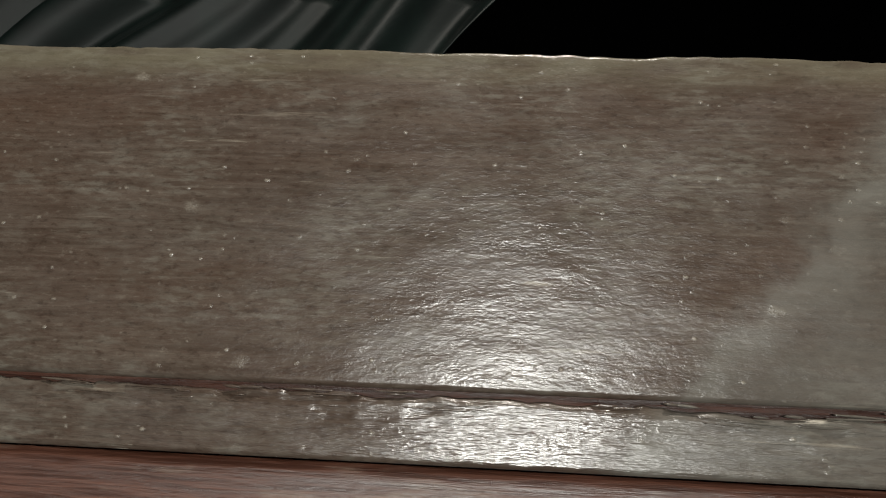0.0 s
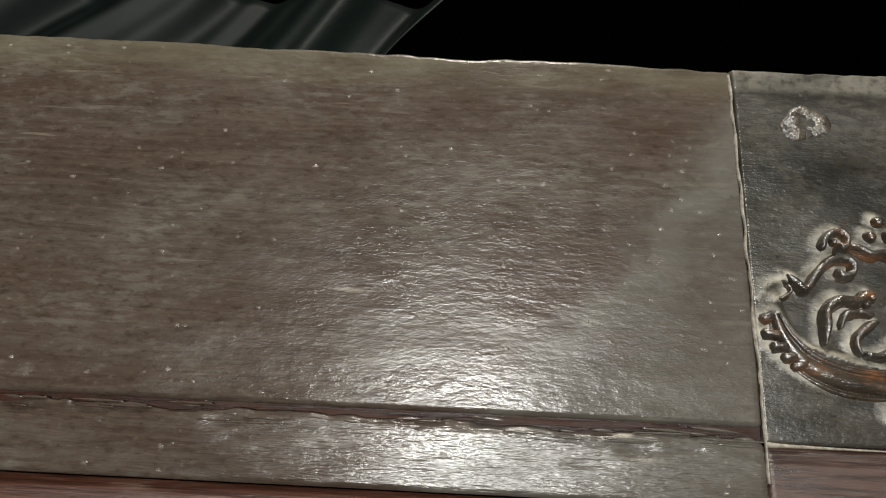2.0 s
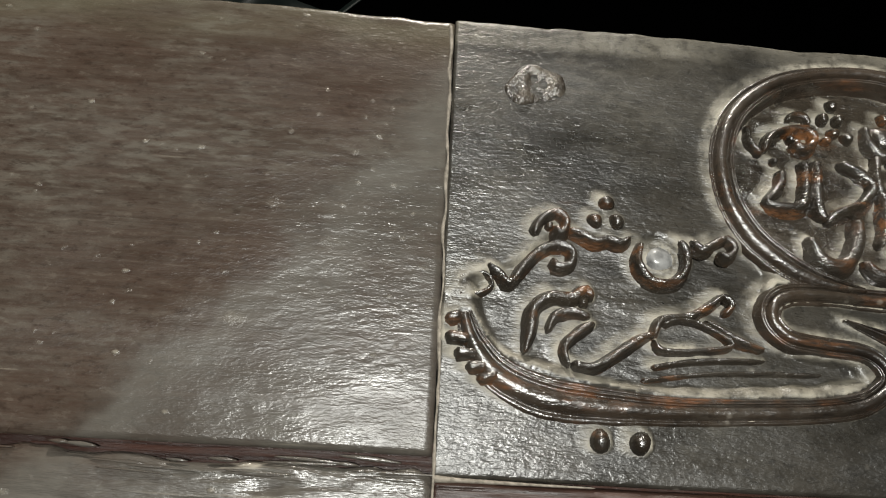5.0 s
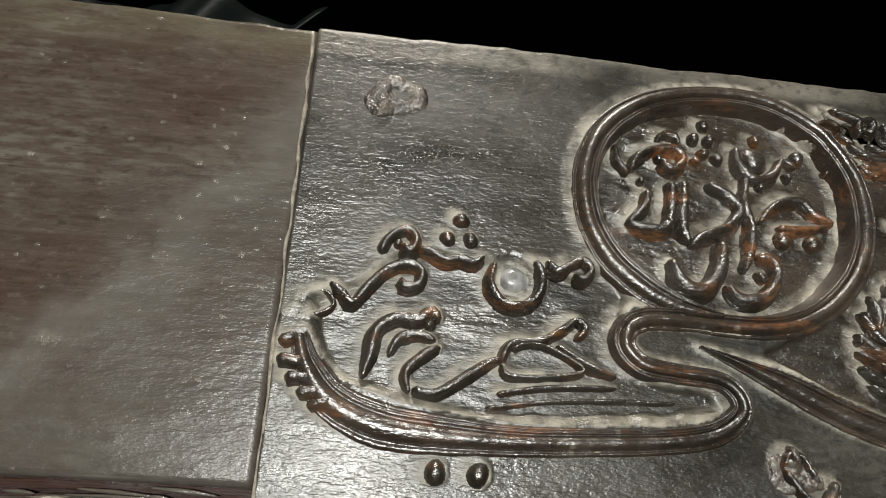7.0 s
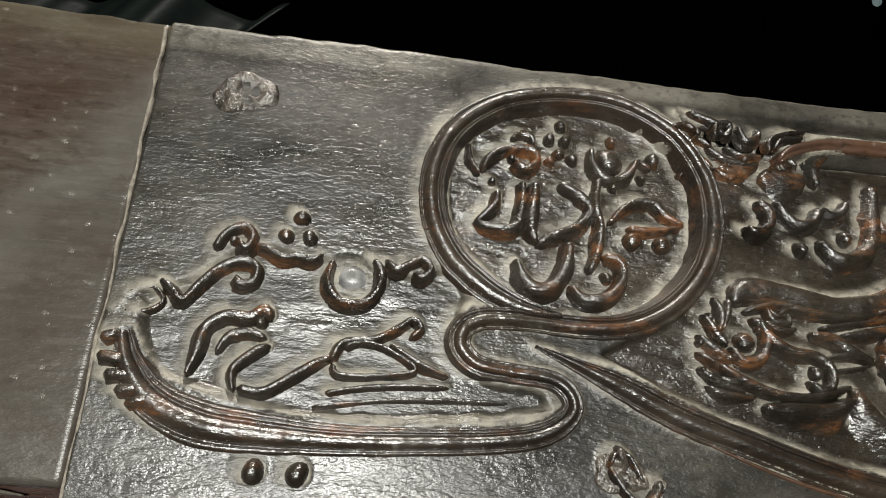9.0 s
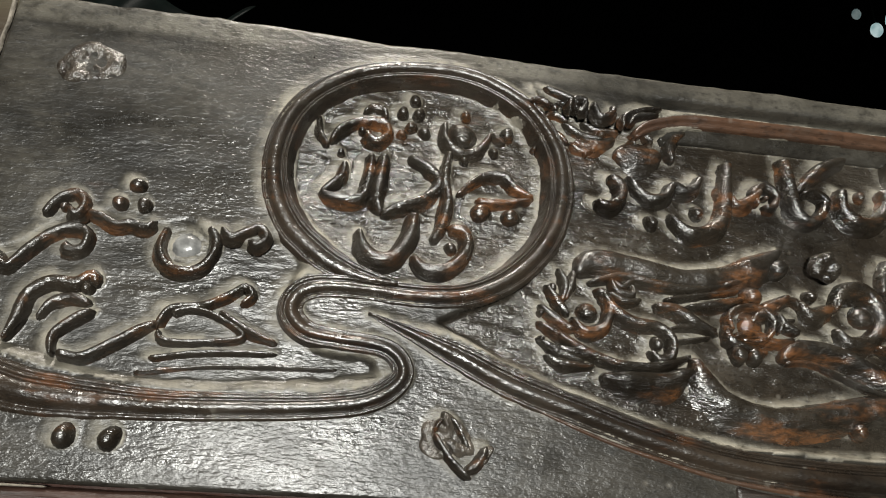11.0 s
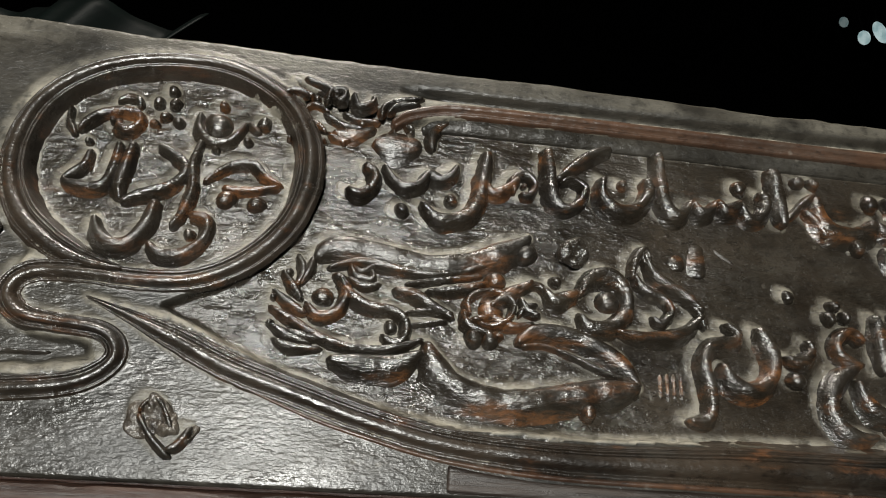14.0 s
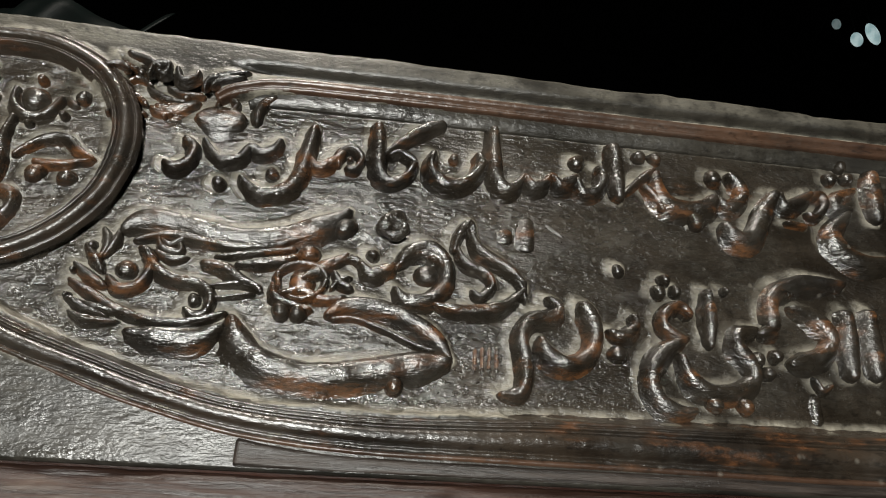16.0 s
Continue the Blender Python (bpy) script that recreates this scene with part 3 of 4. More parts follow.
bead("bead", 4.5, 440, 183, 3.8)
bead("bead", 4.5, 429, 144, 4.6)
bead("bead", 4.5, 442, 143, 4.1)
bead("bead", 4.5, 421, 167, 2.1)
bead("bead", 4.5, 434, 173, 2.4)
bead("bead", 4.5, 398, 195, 3.0)
bead("bead", 4.5, 393, 188, 3.0)
bead("bead", 4.5, 400, 188, 3.0)
bead("bead", 4.5, 397, 181, 2.9)
bead("bead", 4.5, 393, 177, 2.4)
bead("bead", 4.5, 403, 179, 2.9)
bead("bead", 4.5, 376, 176, 2.1)
bead("bead", 4.5, 368, 165, 2.0)
bead("bead", 4.5, 452, 177, 1.6)
ridge("letter", 5, (418.2, 150.1, 1.8), (428.3, 159.8, 3.4), (438.1, 161.8, 3.4), (444.3, 156.1, 3.4), (452.4, 152.2, 1.3))
ridge("letter", 4.5, (451.6, 151.8, 1.3), (437.7, 148.8, 3.1), (426.4, 148.8, 2.0))
ridge("letter", 5, (411.7, 185.7, 1.9), (412.3, 176.4, 3.7), (419.2, 170.6, 3.7), (427.6, 173.6, 3.7), (432.8, 182.4, 1.9))
bead("boss", 4.5, 420, 180, 6.5)
ridge("letter", 4, (432.9, 182.9, 2.5), (436.1, 179.9, 2.4), (439.4, 178.1, 1.4))
ridge("leaf", 4, (449.8, 206.6, 1.7), (456.2, 202.0, 2.8), (461.9, 201.0, 1.4))
ridge("leaf", 4, (455.4, 206.8, 1.7), (465.9, 203.4, 2.8), (472.3, 200.1, 1.4))
ridge("leaf", 4, (456.8, 193.7, 1.6), (461.7, 196.8, 2.8), (468.6, 192.3, 1.4))
ridge("leaf", 4, (467.0, 193.9, 1.4), (468.6, 201.4, 2.8), (474.7, 202.3, 2.8), (473.9, 197.3, 2.8), (470.3, 197.4, 1.4))
ridge("leaf", 4, (465.3, 192.5, 1.4), (474.9, 187.3, 2.7), (485.2, 185.7, 1.4))
ridge("leaf", 4, (478.4, 202.2, 1.7), (481.8, 194.8, 2.8), (488.4, 198.1, 2.8), (487.2, 201.6, 1.4))
ridge("leaf", 4, (456.7, 188.3, 1.6), (463.4, 186.3, 2.7), (468.2, 181.7, 1.3))
ridge("leaf", 4, (492.3, 190.2, 1.4), (493.7, 196.4, 2.8), (502.5, 200.7, 2.9), (512.0, 202.7, 1.2))
ridge("leaf", 4, (494.8, 192.4, 1.4), (499.9, 197.3, 2.8), (510.4, 199.4, 1.1))
ridge("leaf", 4, (446.9, 197.7, 1.6), (453.3, 199.8, 2.8), (459.1, 197.0, 1.4))
ridge("leaf", 4, (474.1, 193.7, 1.4), (481.9, 190.6, 2.8), (492.3, 190.2, 1.4))
ridge("leaf", 4, (468.1, 182.8, 1.3), (473.3, 179.5, 2.7), (479.9, 179.2, 1.1))
bead("bead", 3.5, 471, 199, 2.5)
bead("bead", 3.5, 462, 200, 2.5)
bead("bead", 3.5, 484, 189, 2.5)
bead("bead", 3.5, 467, 178, 1.6)
bead("bead", 3.5, 476, 178, 1.6)
ridge("leaf", 5, (489.0, 178.0, 3.3), (495.1, 179.4, 9.8), (504.1, 180.0, 9.9), (512.6, 179.9, 3.9))
ridge("leaf", 4, (470.1, 182.5, 2.2), (479.7, 182.6, 5.4), (490.8, 187.1, 2.2))
ridge("scroll", 5, (498.0, 188.6, 2.5), (499.6, 183.5, 2.5), (504.8, 183.6, 2.5), (507.1, 188.1, 2.5), (503.2, 189.9, 1.7))
ridge("scroll", 4.5, (517.0, 177.6, 2.5), (516.8, 185.8, 4.5), (519.4, 191.2, 4.5), (525.3, 194.7, 2.3))
ridge("letter", 6, (485.9, 167.4, 2.4), (491.5, 163.6, 4.8), (491.2, 156.9, 4.7), (485.4, 152.4, 4.6), (479.0, 154.4, 2.1))
ridge("letter", 6, (494.9, 168.5, 2.1), (500.0, 161.3, 4.2), (505.6, 158.1, 4.2), (512.1, 159.9, 4.3), (516.2, 165.5, 4.3), (521.3, 163.8, 4.3), (526.5, 166.1, 4.3), (529.7, 172.2, 2.5))
bead("dot", 5, 505, 147, 3.6)
bead("dot", 5, 527, 154, 3.7)
ridge("letter", 6.5, (543.6, 181.6, 4.0), (541.5, 166.2, 6.0), (539.0, 153.4, 5.9), (532.7, 145.9, 5.8), (522.1, 143.6, 5.7), (515.1, 148.8, 3.1), (513.1, 151.8, 1.8))
ridge("letter", 6, (542.5, 164.1, 2.2), (546.4, 159.5, 4.4), (553.4, 163.1, 4.4), (559.0, 168.9, 2.5))
ridge("letter", 6, (556.3, 160.0, 2.2), (555.1, 166.9, 3.3), (560.8, 170.8, 3.4), (566.1, 166.4, 3.4), (563.6, 160.3, 3.3), (558.4, 160.3, 2.2))
ridge("letter", 6.5, (572.4, 187.2, 4.1), (573.6, 171.2, 6.0), (574.4, 160.4, 5.8), (579.4, 155.2, 4.4), (586.8, 158.4, 3.9), (590.2, 166.4, 4.0), (583.8, 170.4, 2.8), (577.8, 167.9, 2.3))
ridge("letter", 6, (576.2, 169.4, 2.3), (587.7, 179.9, 4.9), (596.6, 186.6, 5.0), (605.1, 189.6, 2.7))
ridge("letter", 6.5, (599.6, 174.1, 2.9), (598.2, 163.8, 5.4), (605.0, 157.0, 5.4), (615.9, 159.4, 5.4), (621.9, 168.4, 5.5), (619.5, 175.3, 2.9))
bead("dot", 4.5, 609, 171, 2.9)
bead("dot", 4.5, 669, 176, 4.6)
bead("dot", 4.5, 561, 165, 1.7)
ridge("letter", 6.5, (627.8, 191.3, 4.3), (628.0, 173.3, 6.5), (629.3, 162.1, 6.4), (633.9, 157.1, 6.3), (639.0, 159.7, 4.6), (642.5, 164.8, 2.6), (646.3, 159.9, 5.2), (652.0, 161.8, 4.7), (655.6, 166.4, 2.7), (659.4, 162.0, 5.3), (665.3, 164.5, 6.5), (668.7, 169.1, 2.7))
ridge("letter", 6, (667.4, 167.7, 2.4), (671.0, 159.8, 5.0), (678.6, 161.8, 5.1), (681.4, 170.0, 5.2), (677.9, 174.4, 2.4))
ridge("letter", 6.5, (687.5, 189.4, 4.7), (688.4, 174.4, 7.7), (688.8, 156.4, 4.5))
ridge("letter", 6.5, (708.3, 175.9, 3.0), (708.5, 165.4, 7.8), (713.5, 158.1, 7.7), (725.2, 156.3, 7.7), (734.7, 159.1, 7.8), (739.0, 166.3, 3.7))
ridge("letter", 5, (690.7, 161.0, 2.1), (703.4, 172.2, 3.6), (709.0, 177.2, 2.1))
ridge("letter", 5, (700.7, 167.6, 2.1), (707.5, 160.7, 3.6), (710.7, 153.0, 2.0))
bead("dot", 5, 701, 183, 3.7)
bead("dot", 5, 709, 183, 3.7)
bead("dot", 5, 727, 151, 5.0)
bead("dot", 5, 739, 175, 5.0)
bead("dot", 5, 810, 190, 4.0)
bead("dot", 5, 803, 182, 4.3)
bead("dot", 5, 812, 183, 3.6)
bead("dot", 5, 772, 168, 3.8)
ridge("letter", 6, (738.1, 163.8, 2.4), (745.1, 159.7, 6.1), (752.3, 165.3, 6.2), (751.0, 172.6, 6.2), (745.3, 178.3, 2.8))
ridge("letter", 6.5, (740.0, 151.3, 3.6), (745.8, 143.7, 7.7), (755.0, 144.6, 7.7), (763.0, 158.5, 8.0), (771.6, 171.2, 4.1))
ridge("letter", 6, (772.2, 171.2, 2.5), (774.3, 162.8, 5.6), (784.0, 166.9, 5.7), (790.5, 172.6, 2.6))
ridge("letter", 5.5, (786.6, 167.8, 2.5), (793.9, 171.4, 4.2), (796.1, 165.7, 4.1), (789.7, 158.9, 4.1), (784.7, 160.8, 2.5))
ridge("leaf", 4.5, (772.9, 154.7, 1.8), (785.6, 153.3, 1.8))
ridge("letter", 6, (815.2, 176.6, 2.6), (804.9, 171.7, 5.5), (801.7, 165.1, 5.4), (811.3, 164.2, 2.9))
ridge("letter", 6.5, (809.4, 164.0, 3.8), (797.6, 150.6, 8.0), (801.6, 141.5, 7.9), (811.8, 136.6, 7.9), (827.0, 138.0, 5.5))
ridge("letter", 6.5, (826.9, 189.7, 5.1), (825.4, 175.2, 8.2), (824.1, 158.7, 4.8))
ridge("letter", 6.5, (630.3, 62.1, 1.6), (640.4, 64.1, 5.6), (642.6, 75.9, 5.8), (640.8, 87.4, 5.9), (645.8, 95.2, 6.0), (655.8, 98.1, 6.1), (657.5, 102.3, 4.6), (651.5, 105.9, 2.3))
ridge("letter", 6.5, (648.7, 88.5, 2.2), (652.4, 80.9, 6.3), (661.1, 76.7, 6.3), (670.2, 81.2, 6.4), (673.7, 91.4, 6.6), (671.1, 100.8, 6.7), (666.7, 105.1, 3.1))
ridge("letter", 6, (678.9, 93.3, 2.0), (685.9, 90.8, 5.1), (692.3, 95.3, 5.2), (691.8, 102.0, 2.4))
bead("dot", 5.5, 684, 83, 4.5)
bead("dot", 5.5, 708, 119, 3.3)
bead("dot", 5.5, 705, 113, 3.8)
bead("dot", 5.5, 713, 114, 3.3)
bead("dot", 5.5, 749, 85, 3.9)
bead("dot", 5.5, 758, 87, 3.7)
bead("dot", 5.5, 753, 79, 3.7)
bead("dot", 5.5, 726, 64, 4.2)
bead("dot", 5.5, 740, 64, 4.3)
bead("dot", 5.5, 737, 116, 2.2)
ridge("letter", 6, (719.6, 101.6, 2.7), (713.3, 106.9, 4.6), (705.9, 102.1, 4.5), (705.9, 96.4, 4.4), (711.7, 92.3, 4.4), (717.4, 91.2, 1.8))
ridge("letter", 6.5, (715.9, 92.1, 2.3), (704.8, 85.2, 7.1), (698.3, 75.0, 7.0), (700.0, 65.5, 6.8), (706.9, 59.9, 6.8), (718.0, 60.5, 2.4))
ridge("letter", 6.5, (728.1, 116.7, 3.6), (728.2, 102.3, 6.4), (726.4, 87.8, 3.4))
ridge("letter", 6.5, (711.5, 85.2, 2.3), (715.6, 75.1, 6.3), (723.6, 69.4, 6.3), (736.0, 69.7, 6.3), (745.1, 75.2, 6.4), (744.7, 83.0, 6.5), (739.8, 89.8, 6.6), (741.8, 96.1, 6.7), (750.7, 98.3, 3.2))
ridge("letter", 6.5, (749.4, 96.6, 3.2), (757.4, 99.3, 6.8), (758.5, 109.5, 7.0), (761.2, 115.7, 7.1), (768.7, 120.5, 7.2), (780.7, 123.7, 7.3), (799.1, 124.0, 2.6))
ridge("letter", 6.5, (767.0, 110.8, 2.2), (779.6, 106.4, 7.0), (786.2, 97.3, 6.9), (781.8, 89.2, 6.8), (770.1, 84.8, 6.7), (762.3, 83.8, 2.4))
ridge("letter", 6.5, (796.0, 112.0, 5.7), (795.0, 94.3, 8.3), (793.3, 77.8, 5.4))
ridge("letter", 6.5, (807.9, 113.0, 5.8), (806.9, 95.2, 8.4), (806.1, 78.7, 5.4))
ridge("letter", 4, (774.4, 79.1, 1.6), (778.0, 72.9, 2.6), (784.0, 76.2, 1.6))
ridge("letter", 2, (774.5, 71.7, 4.2), (774.5, 57.7, 4.1))
ridge("tool_mark", 1.5, (644.1, 144.9, 5.6), (643.9, 127.4, 5.5))
ridge("tool_mark", 1, (634.1, 138.3, 4.4), (634.6, 130.3, 4.4))
ridge("wing", 6, (469.6, 119.7, 3.3), (477.4, 126.0, 8.3), (491.6, 125.9, 8.3), (508.4, 123.0, 8.4), (522.8, 121.9, 8.4), (537.6, 124.9, 8.6), (552.3, 131.0, 8.8), (564.5, 139.6, 2.4))
ridge("wing", 4.5, (475.1, 116.3, 1.4), (489.4, 120.7, 3.1), (503.6, 119.0, 3.2), (518.0, 117.4, 3.2), (532.5, 119.8, 3.2), (553.6, 127.5, 1.5))
bead("bead", 5.5, 562, 131, 5.2)
bead("bead", 5.5, 548, 117, 4.8)
bead("bead", 5.5, 575, 119, 3.1)
bead("bead", 5.5, 539, 91, 4.2)
bead("bead", 5.5, 546, 91, 4.3)
bead("bead", 5.5, 588, 63, 4.1)
ridge("feather", 5, (503.3, 109.2, 1.9), (513.2, 108.1, 4.3), (520.7, 103.5, 4.3), (530.6, 99.6, 1.7))
ridge("feather", 4, (508.5, 112.1, 1.2), (522.8, 115.1, 2.4), (542.8, 118.8, 1.3))
ridge("feather", 4.5, (517.5, 109.5, 1.4), (532.3, 111.8, 3.7), (545.6, 116.0, 1.7))
ridge("feather", 4, (508.1, 99.1, 1.2), (522.6, 101.8, 2.9), (531.1, 98.2, 1.2))
ridge("feather", 4, (510.4, 94.1, 1.4), (528.2, 97.5, 1.4))
ridge("scroll", 4.5, (484.7, 120.2, 1.4), (487.7, 114.1, 3.1), (494.8, 113.3, 3.1), (493.7, 118.1, 1.4))
ridge("scroll", 4, (487.5, 120.0, 1.2), (496.5, 119.9, 2.4), (505.1, 118.2, 1.2))
ridge("scroll", 5, (467.8, 101.2, 1.8), (473.3, 95.9, 3.9), (481.5, 98.2, 3.9), (484.6, 106.8, 4.0), (481.8, 112.1, 4.0), (477.6, 113.6, 1.7))
bead("boss", 4.5, 475, 104, 4.6)
ridge("vine", 5.5, (480.3, 113.9, 1.7), (486.2, 105.7, 4.0), (494.6, 101.2, 4.0), (504.4, 100.0, 4.0), (510.0, 95.5, 4.0), (509.5, 88.1, 3.9), (504.5, 86.3, 3.9), (499.9, 89.6, 1.8))
bead("bead", 4.5, 504, 93, 3.2)
bead("bead", 4.5, 460, 113, 2.3)
bead("bead", 4.5, 455, 102, 1.8)
bead("bead", 4.5, 455, 91, 1.8)
ridge("feather", 4.5, (462.3, 121.9, 1.7), (465.6, 114.7, 3.8), (463.4, 106.5, 1.6))
ridge("feather", 4.5, (456.9, 114.1, 1.6), (462.4, 107.1, 3.7), (466.9, 101.2, 1.6))
ridge("feather", 4.5, (454.0, 105.2, 1.6), (463.0, 99.0, 3.6), (469.5, 95.3, 1.6))
ridge("feather", 4.5, (453.3, 98.1, 1.6), (463.4, 93.0, 3.6), (473.0, 88.8, 1.3))
ridge("feather", 4.5, (461.1, 88.3, 1.6), (470.5, 86.3, 3.6), (479.8, 86.2, 1.3))
ridge("feather", 4.5, (469.7, 122.2, 1.7), (468.2, 115.6, 3.8), (465.1, 107.6, 1.4))
ridge("feather", 4.5, (453.0, 91.2, 1.3), (461.7, 87.0, 3.5), (472.9, 82.9, 1.1))
ridge("feather", 4.5, (456.2, 84.7, 1.1), (464.2, 81.8, 3.5), (477.4, 81.5, 1.1))
ridge("vine", 5, (461.2, 93.7, 1.6), (472.6, 87.8, 3.1), (486.2, 83.5, 3.1), (499.6, 83.0, 3.2), (509.8, 85.3, 3.2), (518.3, 88.7, 1.6))
ridge("leaf", 5.5, (478.9, 77.6, 2.6), (493.1, 76.5, 8.0), (506.5, 77.4, 8.0), (519.2, 83.3, 2.7))
ridge("tail", 6, (519.0, 88.3, 3.2), (522.8, 78.6, 9.1), (531.3, 70.4, 9.0), (544.9, 66.0, 9.0), (561.0, 65.6, 9.1), (577.6, 68.4, 9.2), (597.1, 72.2, 9.5), (611.7, 74.9, 3.4))
ridge("tail", 5.5, (556.8, 89.4, 2.4), (565.4, 95.3, 6.3), (580.1, 95.5, 6.4), (594.4, 90.5, 6.4), (604.4, 83.2, 6.3), (611.0, 74.0, 2.4))
ridge("leaf", 4, (559.0, 89.1, 1.9), (569.9, 90.0, 1.9), (584.0, 85.4, 1.9), (595.7, 80.5, 1.9), (604.7, 78.4, 1.0))
ridge("neck", 5, (534.0, 103.7, 1.9), (537.1, 95.9, 4.0), (552.2, 91.9, 1.9))
ridge("neck", 5, (545.6, 104.9, 2.2), (554.2, 111.3, 5.5), (565.6, 118.4, 2.3))
ridge("neck", 5, (558.6, 110.7, 2.0), (562.2, 105.2, 3.9), (568.3, 101.8, 2.0))
ridge("neck", 4.5, (536.7, 98.2, 1.9), (546.4, 100.2, 3.4), (555.9, 97.4, 3.4), (565.7, 99.1, 2.0))
ridge("crest", 5.5, (568.5, 116.6, 2.0), (574.0, 110.6, 5.0), (580.7, 112.7, 5.1), (586.0, 115.7, 2.3))
ridge("head", 6, (585.9, 114.2, 2.6), (590.6, 121.2, 6.0), (598.8, 124.8, 6.1), (606.0, 120.1, 6.0), (607.2, 109.0, 5.9), (600.6, 101.0, 5.8), (590.4, 99.7, 5.7), (584.5, 105.6, 2.5))
bead("boss", 5, 599, 112, 5.7)
ridge("crest", 5.5, (610.0, 123.0, 1.9), (612.8, 132.7, 4.1), (617.3, 138.0, 4.1), (619.6, 131.8, 2.2))
ridge("crest", 5, (611.1, 127.3, 1.9), (615.8, 119.4, 3.7), (624.6, 115.6, 3.7), (627.9, 109.5, 3.7), (622.9, 103.9, 3.6), (618.2, 106.9, 1.8))
ridge("crest", 6, (616.6, 136.9, 2.2), (621.9, 125.7, 4.6), (634.0, 118.5, 4.5), (643.7, 110.1, 2.1))
ridge("crest", 5.5, (643.7, 110.1, 2.4), (633.8, 100.8, 5.2), (617.8, 97.1, 5.1), (601.8, 98.7, 2.3))
ridge("peg_rim", 4, (413.2, 51.6, 1.8), (416.1, 56.3, 1.8), (420.6, 56.0, 1.9), (426.5, 45.9, 1.8))
ridge("peg_rim", 4, (413.2, 51.6, 2.0), (418.6, 44.2, 2.0), (424.5, 38.5, 2.0), (427.7, 36.3, 1.4))
ridge("peg_rim", 4.5, (424.9, 38.6, 1.8), (429.7, 41.6, 3.0), (433.2, 47.9, 2.0))


# the foot of the panel past the crack, a strip of darker red wood
board("foot_strip", 529.5, 900, 28.4, lambda u: 35.2 + 5.6 * math.exp(-max(0.0, u - 529.5) / 22), 1.2, lambda u, v: -0.55 + 0.25 * wobble(u * 0.2, v, 3, 58), STRIP, panel, 3, "darker red-brown strip along the foot of the panel")

# the bird's breast, smaller feathers and chisel marks
ridge("breast_ring", 5, (537.0, 100.0, 2.0), (536.0, 106.8, 2.6), (541.0, 111.2, 2.6), (550.0, 112.0, 2.6), (556.0, 106.5, 2.6), (553.0, 99.0, 2.6), (546.0, 96.6, 2.6), (540.0, 97.6, 2.0))
bead("boss", 3.0, 546.4, 104.5, 6.2)
ridge("feather", 4, (485.6, 119.0, 1.4), (490.2, 116.2, 2.6), (496.0, 119.8, 2.4), (501.9, 119.0, 1.2))
ridge("feather", 4, (484.0, 113.4, 1.4), (491.6, 110.0, 3.0), (499.0, 111.4, 1.2))
ridge("feather", 4.5, (557.5, 111.4, 1.6), (562.5, 115.8, 3.2), (567.5, 116.4, 3.2), (572.0, 112.0, 2.6), (575.0, 107.4, 1.2))
ridge("feather", 4, (558.1, 101.0, 1.4), (561.4, 106.2, 2.8), (567.4, 108.0, 1.4))
ridge("crescent", 5.5, (585.0, 112.5, 2.0), (588.6, 119.6, 5.0), (596.0, 122.6, 6.4), (603.5, 120.4, 5.0), (607.6, 113.5, 2.2))
ridge("crest", 4.5, (615.0, 139.0, 1.6), (618.6, 130.6, 2.6), (628.2, 122.2, 2.8), (639.4, 112.6, 2.8), (643.0, 102.0, 1.4))
for u, v, tall in ((621.4, 76.5, 10.5), (624.6, 76.2, 12.5), (627.6, 76.4, 12.0), (630.8, 76.8, 12.5)):
    ridge("tool_mark", 0.6, (u, v + tall / 2, 0.9), (u - 0.2, v - tall / 2, 0.9))
ridge("tool_mark", 0.8, (652.8, 142.6, 0.7), (657.5, 139.5, 1.0), (661.9, 136.5, 0.6))
bead("dot", 3.0, 686.8, 122.3, 3.4)

# a worn reddish arris along the foot of the lower moulding
sweep("arris", [(425, 73.5, 0.8), (470, 55.8, 1.5), (498, 47.6, 1.8), (531, 40.4, 2.0), (575, 36.6, 2.2), (622, 36.0, 2.4), (700, 35.4, 2.6), (780, 34.6, 2.6), (896, 35.6, 2.6)],
      ((-1.2, -0.5), (-0.8, 0.5), (0.0, 1.0), (0.8, 0.7), (1.2, -0.3)), 1.5, 0.3, BROWN, panel, 91, False)

# a flat sloping fascia under the upper moulding
sweep("fascia", [(512, 188.5, 3.0), (524, 192.4, 6.5), (561, 193.2, 7.5), (617, 193.0, 8.0), (700, 192.8, 8.4), (896, 192.7, 8.8)],
      ((-1.05, -0.2), (-0.98, 0.25), (-0.86, 0.46), (0.0, 0.72), (0.9, 0.95), (1.05, 0.9), (1.1, -0.2)), 3.6, SUNK, PANEL, panel, 90, False)


